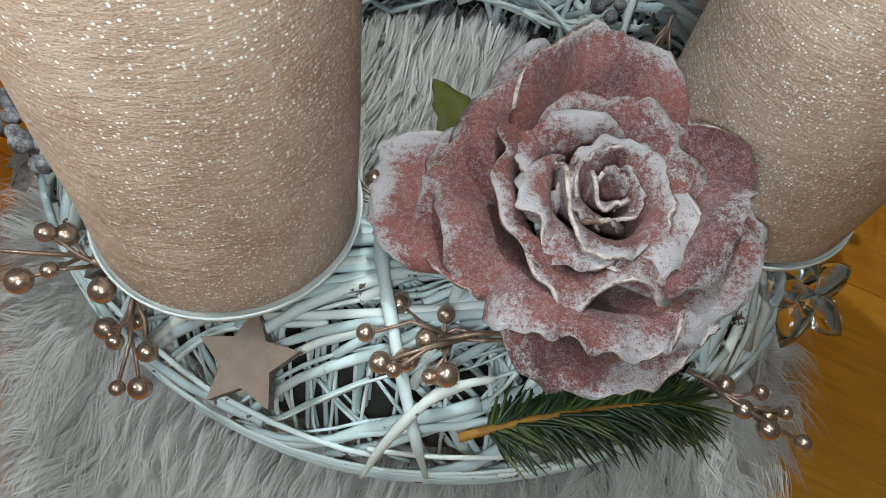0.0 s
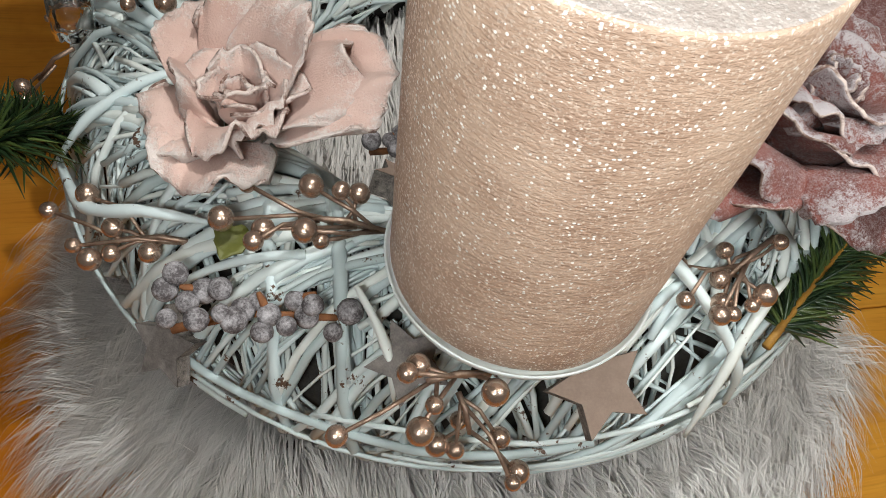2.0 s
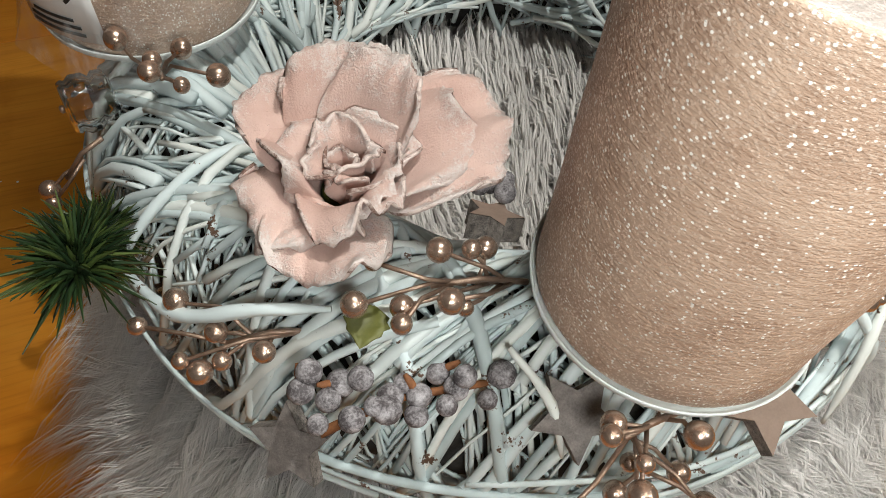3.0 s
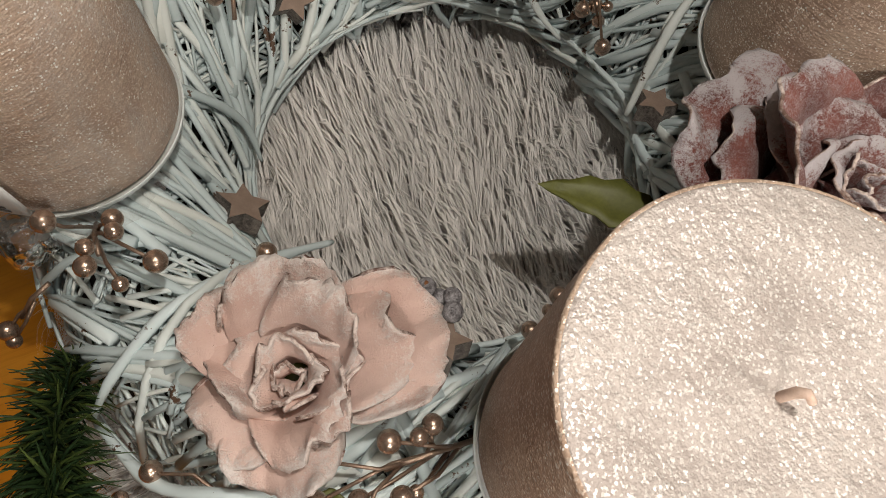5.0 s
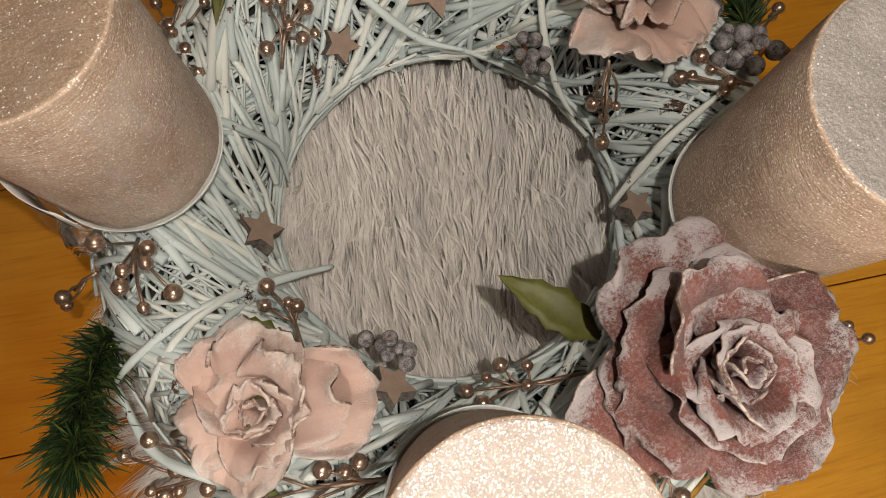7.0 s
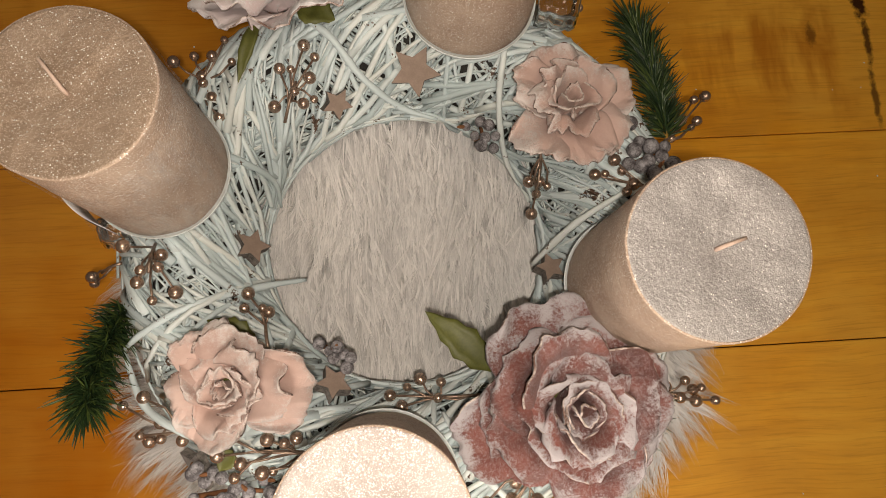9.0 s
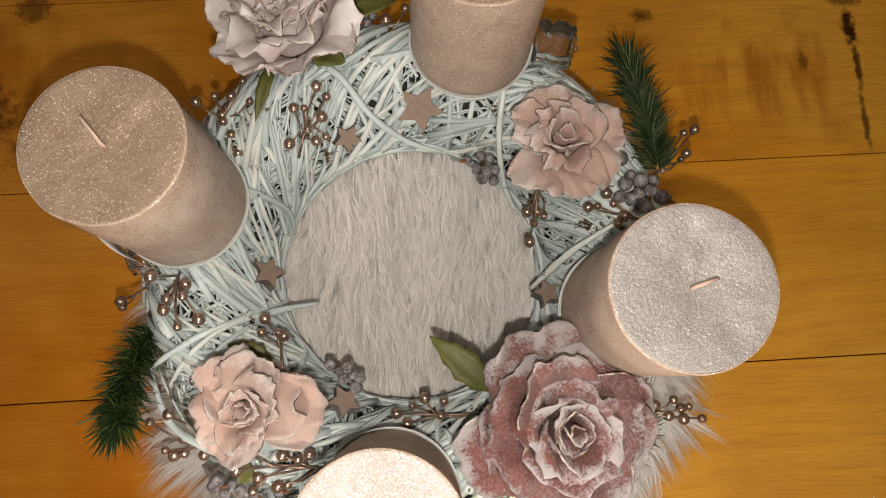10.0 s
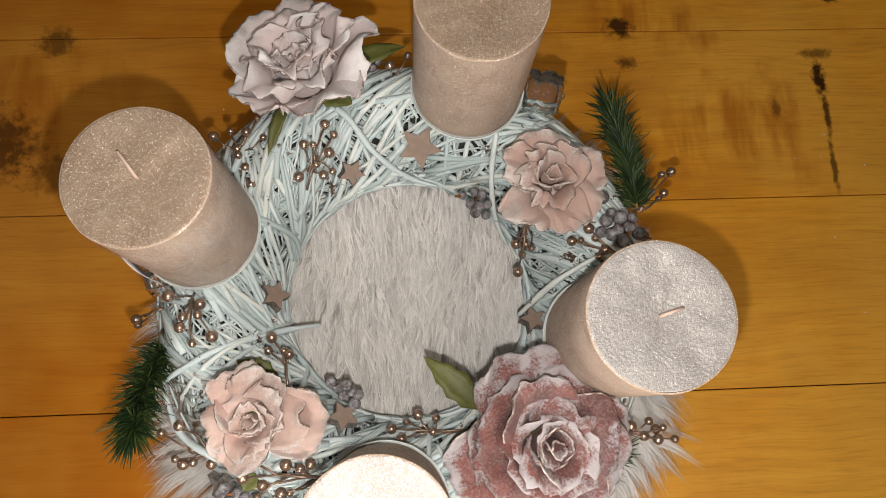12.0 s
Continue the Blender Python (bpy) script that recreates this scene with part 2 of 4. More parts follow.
def wood_build(nt, p):
    v = coords(nt)
    rnd = node(nt, "ShaderNodeObjectInfo").outputs["Random"]
    off = node(nt, "ShaderNodeCombineXYZ", {"X": maths(nt, "MULTIPLY", rnd, 7.0), "Y": maths(nt, "MULTIPLY", rnd, 3.0)})
    vv = node(nt, "ShaderNodeVectorMath", {0: v, 1: off.outputs[0]}, operation="ADD").outputs[0]
    bend = node(nt, "ShaderNodeTexNoise", {"Vector": vv, "Scale": 5.0, "Detail": 2.0}).outputs["Color"]
    warp = node(nt, "ShaderNodeVectorMath", {0: bend, 1: (0.04, 0.026, 0.0)}, operation="MULTIPLY").outputs[0]
    vv = node(nt, "ShaderNodeVectorMath", {0: vv, 1: warp}, operation="ADD").outputs[0]
    st = node(nt, "ShaderNodeMapping", {"Vector": vv, "Scale": (1.6, 18.0, 4.0)}).outputs[0]
    grain = noise_tex(nt, st, 5.0, 7, 0.62)
    st2 = node(nt, "ShaderNodeMapping", {"Vector": vv, "Scale": (6.0, 130.0, 10.0)}).outputs[0]
    pore = noise_tex(nt, st2, 4.0, 3, 0.6)
    blotch = noise_tex(nt, vv, 9.0, 5, 0.6)
    c = ramp(nt, grain, [(0.22, (0.46, 0.14, 0.008)), (0.5, (0.76, 0.30, 0.018)), (0.78, (0.88, 0.43, 0.045))])
    c = mix(nt, maths(nt, "MULTIPLY", ramp(nt, blotch, [(0.36, (1, 1, 1)), (0.56, (0, 0, 0))]), 0.5), c, (0.42, 0.125, 0.006))
    drift = noise_tex(nt, v, 3.2, 4, 0.6)
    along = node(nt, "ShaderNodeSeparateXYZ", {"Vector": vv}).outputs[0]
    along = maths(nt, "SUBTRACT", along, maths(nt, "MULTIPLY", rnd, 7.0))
    # darker and redder towards the left end of the boards
    left_tone = ramp(nt, maths(nt, "ADD", maths(nt, "MULTIPLY", along, 0.9), maths(nt, "MULTIPLY", drift, 0.9)), [(0.12, (1, 1, 1)), (0.62, (0, 0, 0))])
    c = mix(nt, maths(nt, "MULTIPLY", left_tone, 0.72), c, (0.38, 0.092, 0.002))
    c = mix(nt, maths(nt, "MULTIPLY", ramp(nt, maths(nt, "ADD", drift, maths(nt, "MULTIPLY", rnd, 0.12)), [(0.46, (0, 0, 0)), (0.64, (1, 1, 1))]), 0.3), c, (0.70, 0.38, 0.08))
    # paler and yellower towards the right end
    right_tone = ramp(nt, maths(nt, "ADD", maths(nt, "MULTIPLY", along, 0.9), maths(nt, "MULTIPLY", drift, 0.6)), [(0.42, (0, 0, 0)), (0.72, (1, 1, 1))])
    c = mix(nt, maths(nt, "MULTIPLY", right_tone, 0.5), c, (0.78, 0.42, 0.06))
    flame = noise_tex(nt, node(nt, "ShaderNodeMapping", {"Vector": vv, "Scale": (26.0, 5.0, 1.0)}).outputs[0], 1.6, 4, 0.55)
    for x, y, rx, ry in ((0.30, 0.165, 0.10, 0.075), (0.23, 0.27, 0.09, 0.05), (-0.33, 0.20, 0.11, 0.07)):
        spot = stain(nt, v, noise_tex(nt, v, 22, 4, 0.6), x, y, rx, ry)
        c = mix(nt, maths(nt, "MULTIPLY", spot, ramp(nt, flame, [(0.44, (0, 0, 0)), (0.62, (0.7, 0.7, 0.7))])), c, (0.40, 0.12, 0.008))
    c = mix(nt, maths(nt, "MULTIPLY", ramp(nt, pore, [(0.5, (0, 0, 0)), (0.72, (1, 1, 1))]), 0.3), c, (0.28, 0.08, 0.005))
    wild = noise_tex(nt, v, 110, 5, 0.7)
    for x, y, rx, ry, k in ((0.386, 0.213, 0.006, 0.018, 1.0), (0.388, 0.178, 0.003, 0.020, 0.9), (0.386, 0.128, 0.0028, 0.024, 0.8), (0.340, 0.185, 0.004, 0.010, 0.6), (0.388, 0.240, 0.015, 0.005, 0.7),
                            (0.201, 0.270, 0.012, 0.010, 0.95), (0.204, 0.233, 0.009, 0.006, 0.8), (-0.316, 0.262, 0.016, 0.014, 0.7),
                            (-0.365, 0.165, 0.042, 0.030, 0.8), (-0.300, 0.135, 0.030, 0.016, 0.5), (0.41, 0.30, 0.008, 0.006, 0.9)):
        c = mix(nt, maths(nt, "MULTIPLY", stain(nt, v, wild, x, y, rx * 1.5, ry * 1.5), k), c, (0.05, 0.017, 0.005))
    link(nt, p, "Base Color", c)
    link(nt, p, "Roughness", mix(nt, grain, (0.34,) * 3, (0.46,) * 3))
    p.inputs["Specular IOR Level"].default_value = 0.22
    bump(nt, p, pore, 0.12, 0.0006)


WOOD = material("varnished_pine", wood_build)


def clear(name, rough, tint, ior=1.45, crinkle=0.0):
    def build(nt, p):
        p.inputs["Transmission Weight"].default_value = 1.0
        p.inputs["IOR"].default_value = ior
        link(nt, p, "Base Color", tint)
        link(nt, p, "Roughness", rough)
        if crinkle:
            bump(nt, p, noise_tex(nt, coords(nt, (1, 1, 0.5)), 60, 4, 0.6), crinkle, 0.004)
    return material(name, build)




GLASS = clear("clear_glass", 0.03, (0.97, 0.97, 0.96))


def film_build(nt, p):
    link(nt, p, "Base Color", (0.56, 0.55, 0.54))
    link(nt, p, "Roughness", 0.14)
    p.inputs["Specular IOR Level"].default_value = 1.0
    crease = noise_tex(nt, coords(nt, (1, 1, 0.28)), 110, 4, 0.6)
    link(nt, p, "Alpha", ramp(nt, crease, [(0.42, (0.03, 0.03, 0.03)), (0.70, (0.34, 0.34, 0.34))]))
    bump(nt, p, crease, 0.9, 0.004)


FILM = material("clear_film", film_build)

# ---- mesh helpers ----


class Shape:
    """Vertices and faces gathered for one mesh."""

    def __init__(self):
        self.v, self.f, self.edge, self.rim = [], [], [], []

    def tube(self, pts, radii, sides=6, cap=True):
        pts = [Vector(p) for p in pts]
        base, up = len(self.v), None
        for i, p in enumerate(pts):
            d = (pts[min(i + 1, len(pts) - 1)] - pts[max(i - 1, 0)]).normalized()
            if up is None:
                up = d.orthogonal().normalized()
            up = (up - d * up.dot(d)).normalized()
            side = d.cross(up)
            r = radii[i] if hasattr(radii, "__len__") else radii
            for k in range(sides):
                a = 2 * math.pi * k / sides
                self.v.append(p + (up * math.cos(a) + side * math.sin(a)) * r)
        for i in range(len(pts) - 1):
            for k in range(sides):
                a, b = base + i * sides + k, base + i * sides + (k + 1) % sides
                self.f.append((a, b, b + sides, a + sides))
        if cap:
            self.f.append(tuple(base + k for k in reversed(range(sides))))
            end = base + (len(pts) - 1) * sides
            self.f.append(tuple(end + k for k in range(sides)))
        return self

    def ball(self, c, r, seg=12, rings=8, squash=(1, 1, 1)):
        base = len(self.v)
        c = Vector(c)
        self.v.append(c + Vector((0, 0, r * squash[2])))
        for i in range(1, rings):
            a = math.pi * i / rings
            for k in range(seg):
                b = 2 * math.pi * k / seg
                self.v.append(c + Vector((r * squash[0] * math.sin(a) * math.cos(b), r * squash[1] * math.sin(a) * math.sin(b), r * squash[2] * math.cos(a))))
        self.v.append(c - Vector((0, 0, r * squash[2])))
        last = len(self.v) - 1
        for k in range(seg):
            self.f.append((base, base + 1 + k, base + 1 + (k + 1) % seg))
            e = base + 1 + (rings - 2) * seg
            self.f.append((last, e + (k + 1) % seg, e + k))
        for i in range(rings - 2):
            for k in range(seg):
                a, b = base + 1 + i * seg + k, base + 1 + i * seg + (k + 1) % seg
                self.f.append((a, a + seg, b + seg, b))
        return self

    def lathe(self, profile, seg=64, wobble=0.0, seed=0.0):
        """Turn a list of (radius, z) round the z axis; a zero radius closes the end."""
        base, rings = len(self.v), []
        for r, z in profile:
            if r < 1e-6:
                rings.append([len(self.v)])
                self.v.append(Vector((0, 0, z)))
            else:
                ring = []
                for k in range(seg):
                    a = 2 * math.pi * k / seg
                    q = r * (1 + wobble * noise.noise(Vector((math.cos(a) * 2.2 + seed, math.sin(a) * 2.2, z * 40))))
                    ring.append(len(self.v))
                    self.v.append(Vector((q * math.cos(a), q * math.sin(a), z)))
                rings.append(ring)
        for a, b in zip(rings, rings[1:]):
            for k in range(seg):
                k2 = (k + 1) % seg
                if len(a) == 1 and len(b) > 1:
                    self.f.append((a[0], b[k], b[k2]))
                elif len(b) == 1 and len(a) > 1:
                    self.f.append((a[k], b[0], a[k2]))
                elif len(a) > 1:
                    self.f.append((a[k], b[k], b[k2], a[k2]))
        return self

    def sheet(self, grid, thick, edges=None):
        """A curved sheet with thickness from a grid of points."""
        n, m = len(grid), len(grid[0])
        norm = []
        for i in range(n):
            for j in range(m):
                du = grid[min(i + 1, n - 1)][j] - grid[max(i - 1, 0)][j]
                dv = grid[i][min(j + 1, m - 1)] - grid[i][max(j - 1, 0)]
                norm.append(du.cross(dv).normalized())
        base = len(self.v)
        for s in (0.5, -0.5):
            for i in range(n):
                for j in range(m):
                    self.v.append(grid[i][j] + norm[i * m + j] * thick * s)
                    self.edge.append(edges[i][j] if edges else 0.0)
        b2 = base + n * m
        for i in range(n - 1):
            for j in range(m - 1):
                a = base + i * m + j
                self.f.append((a, a + m, a + m + 1, a + 1))
                a = b2 + i * m + j
                self.f.append((a, a + 1, a + m + 1, a + m))
        ring = [(0, j) for j in range(m)] + [(i, m - 1) for i in range(1, n)] + [(n - 1, j) for j in range(m - 2, -1, -1)] + [(i, 0) for i in range(n - 2, 0, -1)]
        for (i, j), (k, l) in zip(ring, ring[1:] + ring[:1]):
            self.rim.append(len(self.f))
            self.f.append((base + i * m + j, base + k * m + l, b2 + k * m + l, b2 + i * m + j))
        return self

    def mesh(self, name, mat, smooth=True, rim_mat=None):
        me = bpy.data.meshes.new(name)
        me.from_pydata([tuple(v) for v in self.v], [], self.f)
        if self.edge:
            at = me.attributes.new("edge", "FLOAT", "POINT")
            at.data.foreach_set("value", self.edge)
        me.polygons.foreach_set("use_smooth", [smooth] * len(me.polygons))
        me.materials.append(mat)
        if rim_mat:
            me.materials.append(rim_mat)
            for i in self.rim:
                me.polygons[i].material_index = 1
        me.update()
        return me


def part(name, shape, mat, parent=None, label="", smooth=True, m=None):
    """Link a shape, or a mesh that is shared, as one object under a thing or a part."""
    ob = new(name, shape.mesh(name, mat, smooth) if isinstance(shape, Shape) else shape)
    ob.parent = parent
    if m is not None:
        ob.matrix_basis = m
    return tagged(ob, label=label)


def thing(name, m, label, category, group="", kind=""):
    ob = new(name)
    ob.empty_display_size = 0.01
    ob.matrix_basis = m
    return tagged(ob, label, category, group, kind)


def rnd(a, b):
    return random.uniform(a, b)


# ---- the room and the table ----


def box(shape, lo, hi, bevel=0.0):
    bm = bmesh.new()
    bmesh.ops.create_cube(bm, size=1.0)
    for v in bm.verts:
        v.co = Vector([lo[i] if v.co[i] < 0 else hi[i] for i in range(3)])
    if bevel:
        bmesh.ops.bevel(bm, geom=bm.edges[:], offset=bevel, segments=2, affect="EDGES", profile=0.5)
    base = len(shape.v)
    shape.v += [v.co.copy() for v in bm.verts]
    bm.verts.index_update()
    shape.f += [tuple(base + v.index for v in f.verts) for f in bm.faces]
    bm.free()
    return shape


def room():
    for name, lo, hi, mat in (("floor", (-2.5, -2.5, -0.85), (2.5, 2.5, -0.75), FLOORING), ("ceiling", (-2.5, -2.5, 1.75), (2.5, 2.5, 1.85), PLASTER),
                              ("wall_north", (-2.5, 2.5, -0.75), (2.5, 2.6, 1.75), PLASTER), ("wall_south", (-2.5, -2.6, -0.75), (2.5, -2.5, 1.75), PLASTER),
                              ("wall_east", (2.5, -2.5, -0.75), (2.6, 2.5, 1.75), PLASTER), ("wall_west", (-2.6, -2.5, -0.75), (-2.5, 2.5, 1.75), PLASTER)):
        tagged(part(name, box(Shape(), lo, hi), mat, smooth=False), "plain " + name.split("_")[0] + " that closes the room", name.split("_")[0], kind="structure")


room()


def table():
    t = thing("table", pose(0, 0, 0, 0, 0, 1.8), "varnished orange pine table of wide boards with dark knots", "table")
    for k in range(-3, 4):
        y = 0.016 + 0.1665 * k
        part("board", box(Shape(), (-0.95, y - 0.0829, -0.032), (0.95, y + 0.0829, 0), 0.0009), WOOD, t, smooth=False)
    for x in (-0.85, 0.85):
        for y in (-0.48, 0.5):
            part("leg", box(Shape(), (x - 0.04, y - 0.04, -0.75), (x + 0.04, y + 0.04, -0.032), 0.004), WOOD, t, smooth=False)
    for x in (-0.8, 0.8):
        part("apron", box(Shape(), (x - 0.012, -0.44, -0.12), (x + 0.012, 0.46, -0.032), 0.002), WOOD, t, smooth=False)
    return t


table()

# ---- fur mat ----


def mat_height(x, y):
    """Height of the mat's felt backing over the table."""
    r = math.hypot(x, y)
    return 0.005 + 0.033 * max(0.0, 1 - (r / 0.2) ** 7) + 0.030 * math.exp(-((r - 0.096) / 0.030) ** 2) + 0.006 * noise.noise(Vector((x * 14, y * 14, 3)))


def mat_edge(a):
    return 0.190 - 0.010 * math.sin(a) + 0.016 * noise.noise(Vector((math.cos(a) * 1.6, math.sin(a) * 1.6, 8)))


def fur_mat():
    t = thing("fur_mat", pose(0, 0, 0), "long-haired grey faux fur mat lying on the pine table", "fur mat")
    s = Shape()
    rings, seg = 14, 72
    for top in (1, 0):
        for i in range(rings + 1):
            for k in range(seg):
                a = 2 * math.pi * k / seg
                r = mat_edge(a) * max(i, 0.02) / rings
                x, y = r * math.cos(a), r * math.sin(a)
                s.v.append(Vector((x, y, max(mat_height(x, y), 0.004) if top else 0.0012)))
    lay = (rings + 1) * seg
    for top in (0, 1):
        for i in range(rings):
            for k in range(seg):
                a, b = top * lay + i * seg + k, top * lay + i * seg + (k + 1) % seg
                s.f.append((a, a + seg, b + seg, b) if not top else (a, b, b + seg, a + seg))
    for k in range(seg):
        a, b = rings * seg + k, rings * seg + (k + 1) % seg
        s.f.append((a, a + lay, b + lay, b))
    part("backing", s, MATBACK, t)
    # the pile: flat tapering hairs in locks, combed towards the front and outwards
    rng = np.random.default_rng(4)
    pile = Shape()

    def hair(x, y, way, length, lift, width, curl, tone):
        z = mat_height(x, y)
        p, d = Vector((x, y, z)), Vector(way).normalized()
        side = Vector((-d.y, d.x, 0))
        base, steps = len(pile.v), 4
        for i in range(steps + 1):
            u = i / steps
            q = p + d * length * u + side * curl * u * u
            under = mat_height(q.x, q.y) if math.hypot(q.x, q.y) < 0.19 else 0.001
            h = under + lift * math.sin(min(u * 1.35, 1.0) * math.pi * 0.5) * (1 - 0.75 * max(0, u - 0.55) / 0.45)
            q.z = max(h, 0.0015)
            w = width * (1 - u) ** 0.8
            if i == steps:
                pile.v.append(q)
                pile.edge.append(tone)
            else:
                pile.v += [q - side * w, q + side * w + Vector((0, 0, w * 0.6))]
                pile.edge += [tone, tone]
        for i in range(steps - 1):
            a = base + 2 * i
            pile.f.append((a, a + 1, a + 3, a + 2))
        a = base + 2 * (steps - 1)
        pile.f.append((a, a + 1, a + 2))

    for _ in range(6200):
        while True:
            x, y = rng.uniform(-0.21, 0.21, 2)
            r = math.hypot(x, y)
            if r < mat_edge(math.atan2(y, x)) and not (0.119 < r < 0.14):
                break
        out = min(1.0, max(0.0, (r - 0.10) / 0.08))
        front = min(1.0, max(0.0, (0.04 - y) / 0.12))
        flow = noise.noise(Vector((x * 16, y * 16, 1)))
        a = math.atan2(y, x)
        inner = -math.pi / 2 + 0.38 * flow
        outer = a + 0.9 * noise.noise(Vector((x * 11, y * 11, 6))) - 0.35 * math.sin(a + math.pi / 2)
        way = (Vector((math.cos(inner), math.sin(inner), 0)) * (1 - out) + Vector((math.cos(outer), math.sin(outer), 0)) * out * 1.2).normalized()
        turn = rng.normal(0, 0.10 + 0.08 * out)
        d = Vector((way.x * math.cos(turn) - way.y * math.sin(turn), way.x * math.sin(turn) + way.y * math.cos(turn), 0))
        ln = rng.uniform(0.030, 0.056) * (1 + out * (0.3 * front - 0.24))
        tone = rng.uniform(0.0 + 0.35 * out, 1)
        # the lower a lock lies, the darker: crevice shade put into the hair colour
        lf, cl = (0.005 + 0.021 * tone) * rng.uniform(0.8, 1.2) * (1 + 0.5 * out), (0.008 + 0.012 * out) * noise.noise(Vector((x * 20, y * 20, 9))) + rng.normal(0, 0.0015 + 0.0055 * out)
        for _ in range(18):
            hx, hy = rng.normal(0, 0.0021), rng.normal(0, 0.0021)
            k = rng.uniform(0.7, 1.2)
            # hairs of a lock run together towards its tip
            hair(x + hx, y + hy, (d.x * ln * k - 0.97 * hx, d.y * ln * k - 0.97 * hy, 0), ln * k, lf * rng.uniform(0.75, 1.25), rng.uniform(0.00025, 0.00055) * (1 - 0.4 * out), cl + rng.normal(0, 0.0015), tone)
    # stray hairs that curl over the locks
    for _ in range(900):
        a, r = rng.uniform(0, 6.283), 0.19 * math.sqrt(rng.uniform(0, 1))
        w = rng.uniform(0, 6.283)
        hair(r * math.cos(a), r * math.sin(a), (math.cos(w), math.sin(w) - 0.8, 0), rng.uniform(0.02, 0.045), rng.uniform(0.02, 0.03), 0.00025, rng.normal(0, 0.014), 1.0)
    # thick pale locks that lie over the rest inside the ring
    for _ in range(1500):
        a, r = rng.uniform(0, 6.283), 0.112 * math.sqrt(rng.uniform(0, 1))
        x, y = r * math.cos(a), r * math.sin(a)
        w = -math.pi / 2 + 0.38 * noise.noise(Vector((x * 16, y * 16, 1))) + rng.normal(0, 0.22)
        ln, lf, cl = rng.uniform(0.018, 0.042), rng.uniform(0.020, 0.033), rng.normal(0, 0.005)
        for _ in range(5):
            hx, hy = rng.normal(0, 0.0008), rng.normal(0, 0.0008)
            hair(x + hx, y + hy, (math.cos(w) * ln - hx, math.sin(w) * ln - hy, 0), ln * rng.uniform(0.8, 1.15), lf, rng.uniform(0.0003, 0.0006), cl + rng.normal(0, 0.0006), 1.15)
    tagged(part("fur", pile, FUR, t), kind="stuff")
    return t


fur_mat()

# ---- the wreath of willow ----
RING, WIDE, HIGH, MID = 0.1240, 0.0415, 0.054, 0.108


def ring_point(theta, phi, k=1.0):
    """A point on the wreath: theta round the ring, phi round its section from the top outwards."""
    r = RING + WIDE * k * math.sin(phi)
    c = math.cos(phi)
    dip = 0.022 * max(0.0, -math.sin(phi)) ** 1.5 * math.exp(-((((theta - 2.05 + math.pi) % (2 * math.pi)) - math.pi) / 0.42) ** 2)
    return Vector((r * math.cos(theta) - 0.005, r * math.sin(theta) + 0.002, MID + HIGH * k * math.copysign(abs(c) ** 1.25, c) - dip * max(c, 0.0)))


# the way in plan that the thick twigs run at places round the ring, in degrees
RUN = ((0, -35), (20, -45), (45, -12), (65, 5), (85, 35), (105, 52), (125, 75), (150, 100), (170, 122), (190, 134), (210, 155), (230, 190), (250, 203), (270, 211), (295, 220), (320, 255), (340, 300), (360, 325))


def run_at(theta):
    d = math.degrees(theta) % 360
    for (a, p), (b, q) in zip(RUN, RUN[1:]):
        if a <= d <= b:
            return radians(p + (q - p) * (d - a) / (b - a))


def twig_points(theta, phi, way, length, k, steps=9):
    """A twig that lies on the ring through a place, running in plan along a direction."""
    wob, bow = rnd(0, 50), rnd(-0.05, 0.05) * length
    mid = Vector((math.cos(theta), math.sin(theta))) * (RING + WIDE * math.sin(phi))
    run, side = Vector((math.cos(way), math.sin(way))), Vector((-math.sin(way), math.cos(way)))
    pts = []
    for i in range(steps):
        u = i / (steps - 1) - 0.5
        q = mid + run * length * u + side * (bow * (1 - 4 * u * u) + 0.0022 * noise.noise(Vector((wob, u * 2.4, 5))))
        x = (q.length - RING) / WIDE
        f = math.asin(x) if abs(x) < 0.97 else math.copysign(1.326 + 1.4 * (abs(x) - 0.97), x)
        j = k + 0.03 * noise.noise(Vector((wob, u * 1.5, 0)))
        pts.append(ring_point(math.atan2(q.y, q.x), max(-2.3, min(2.3, f)), j))
    return pts


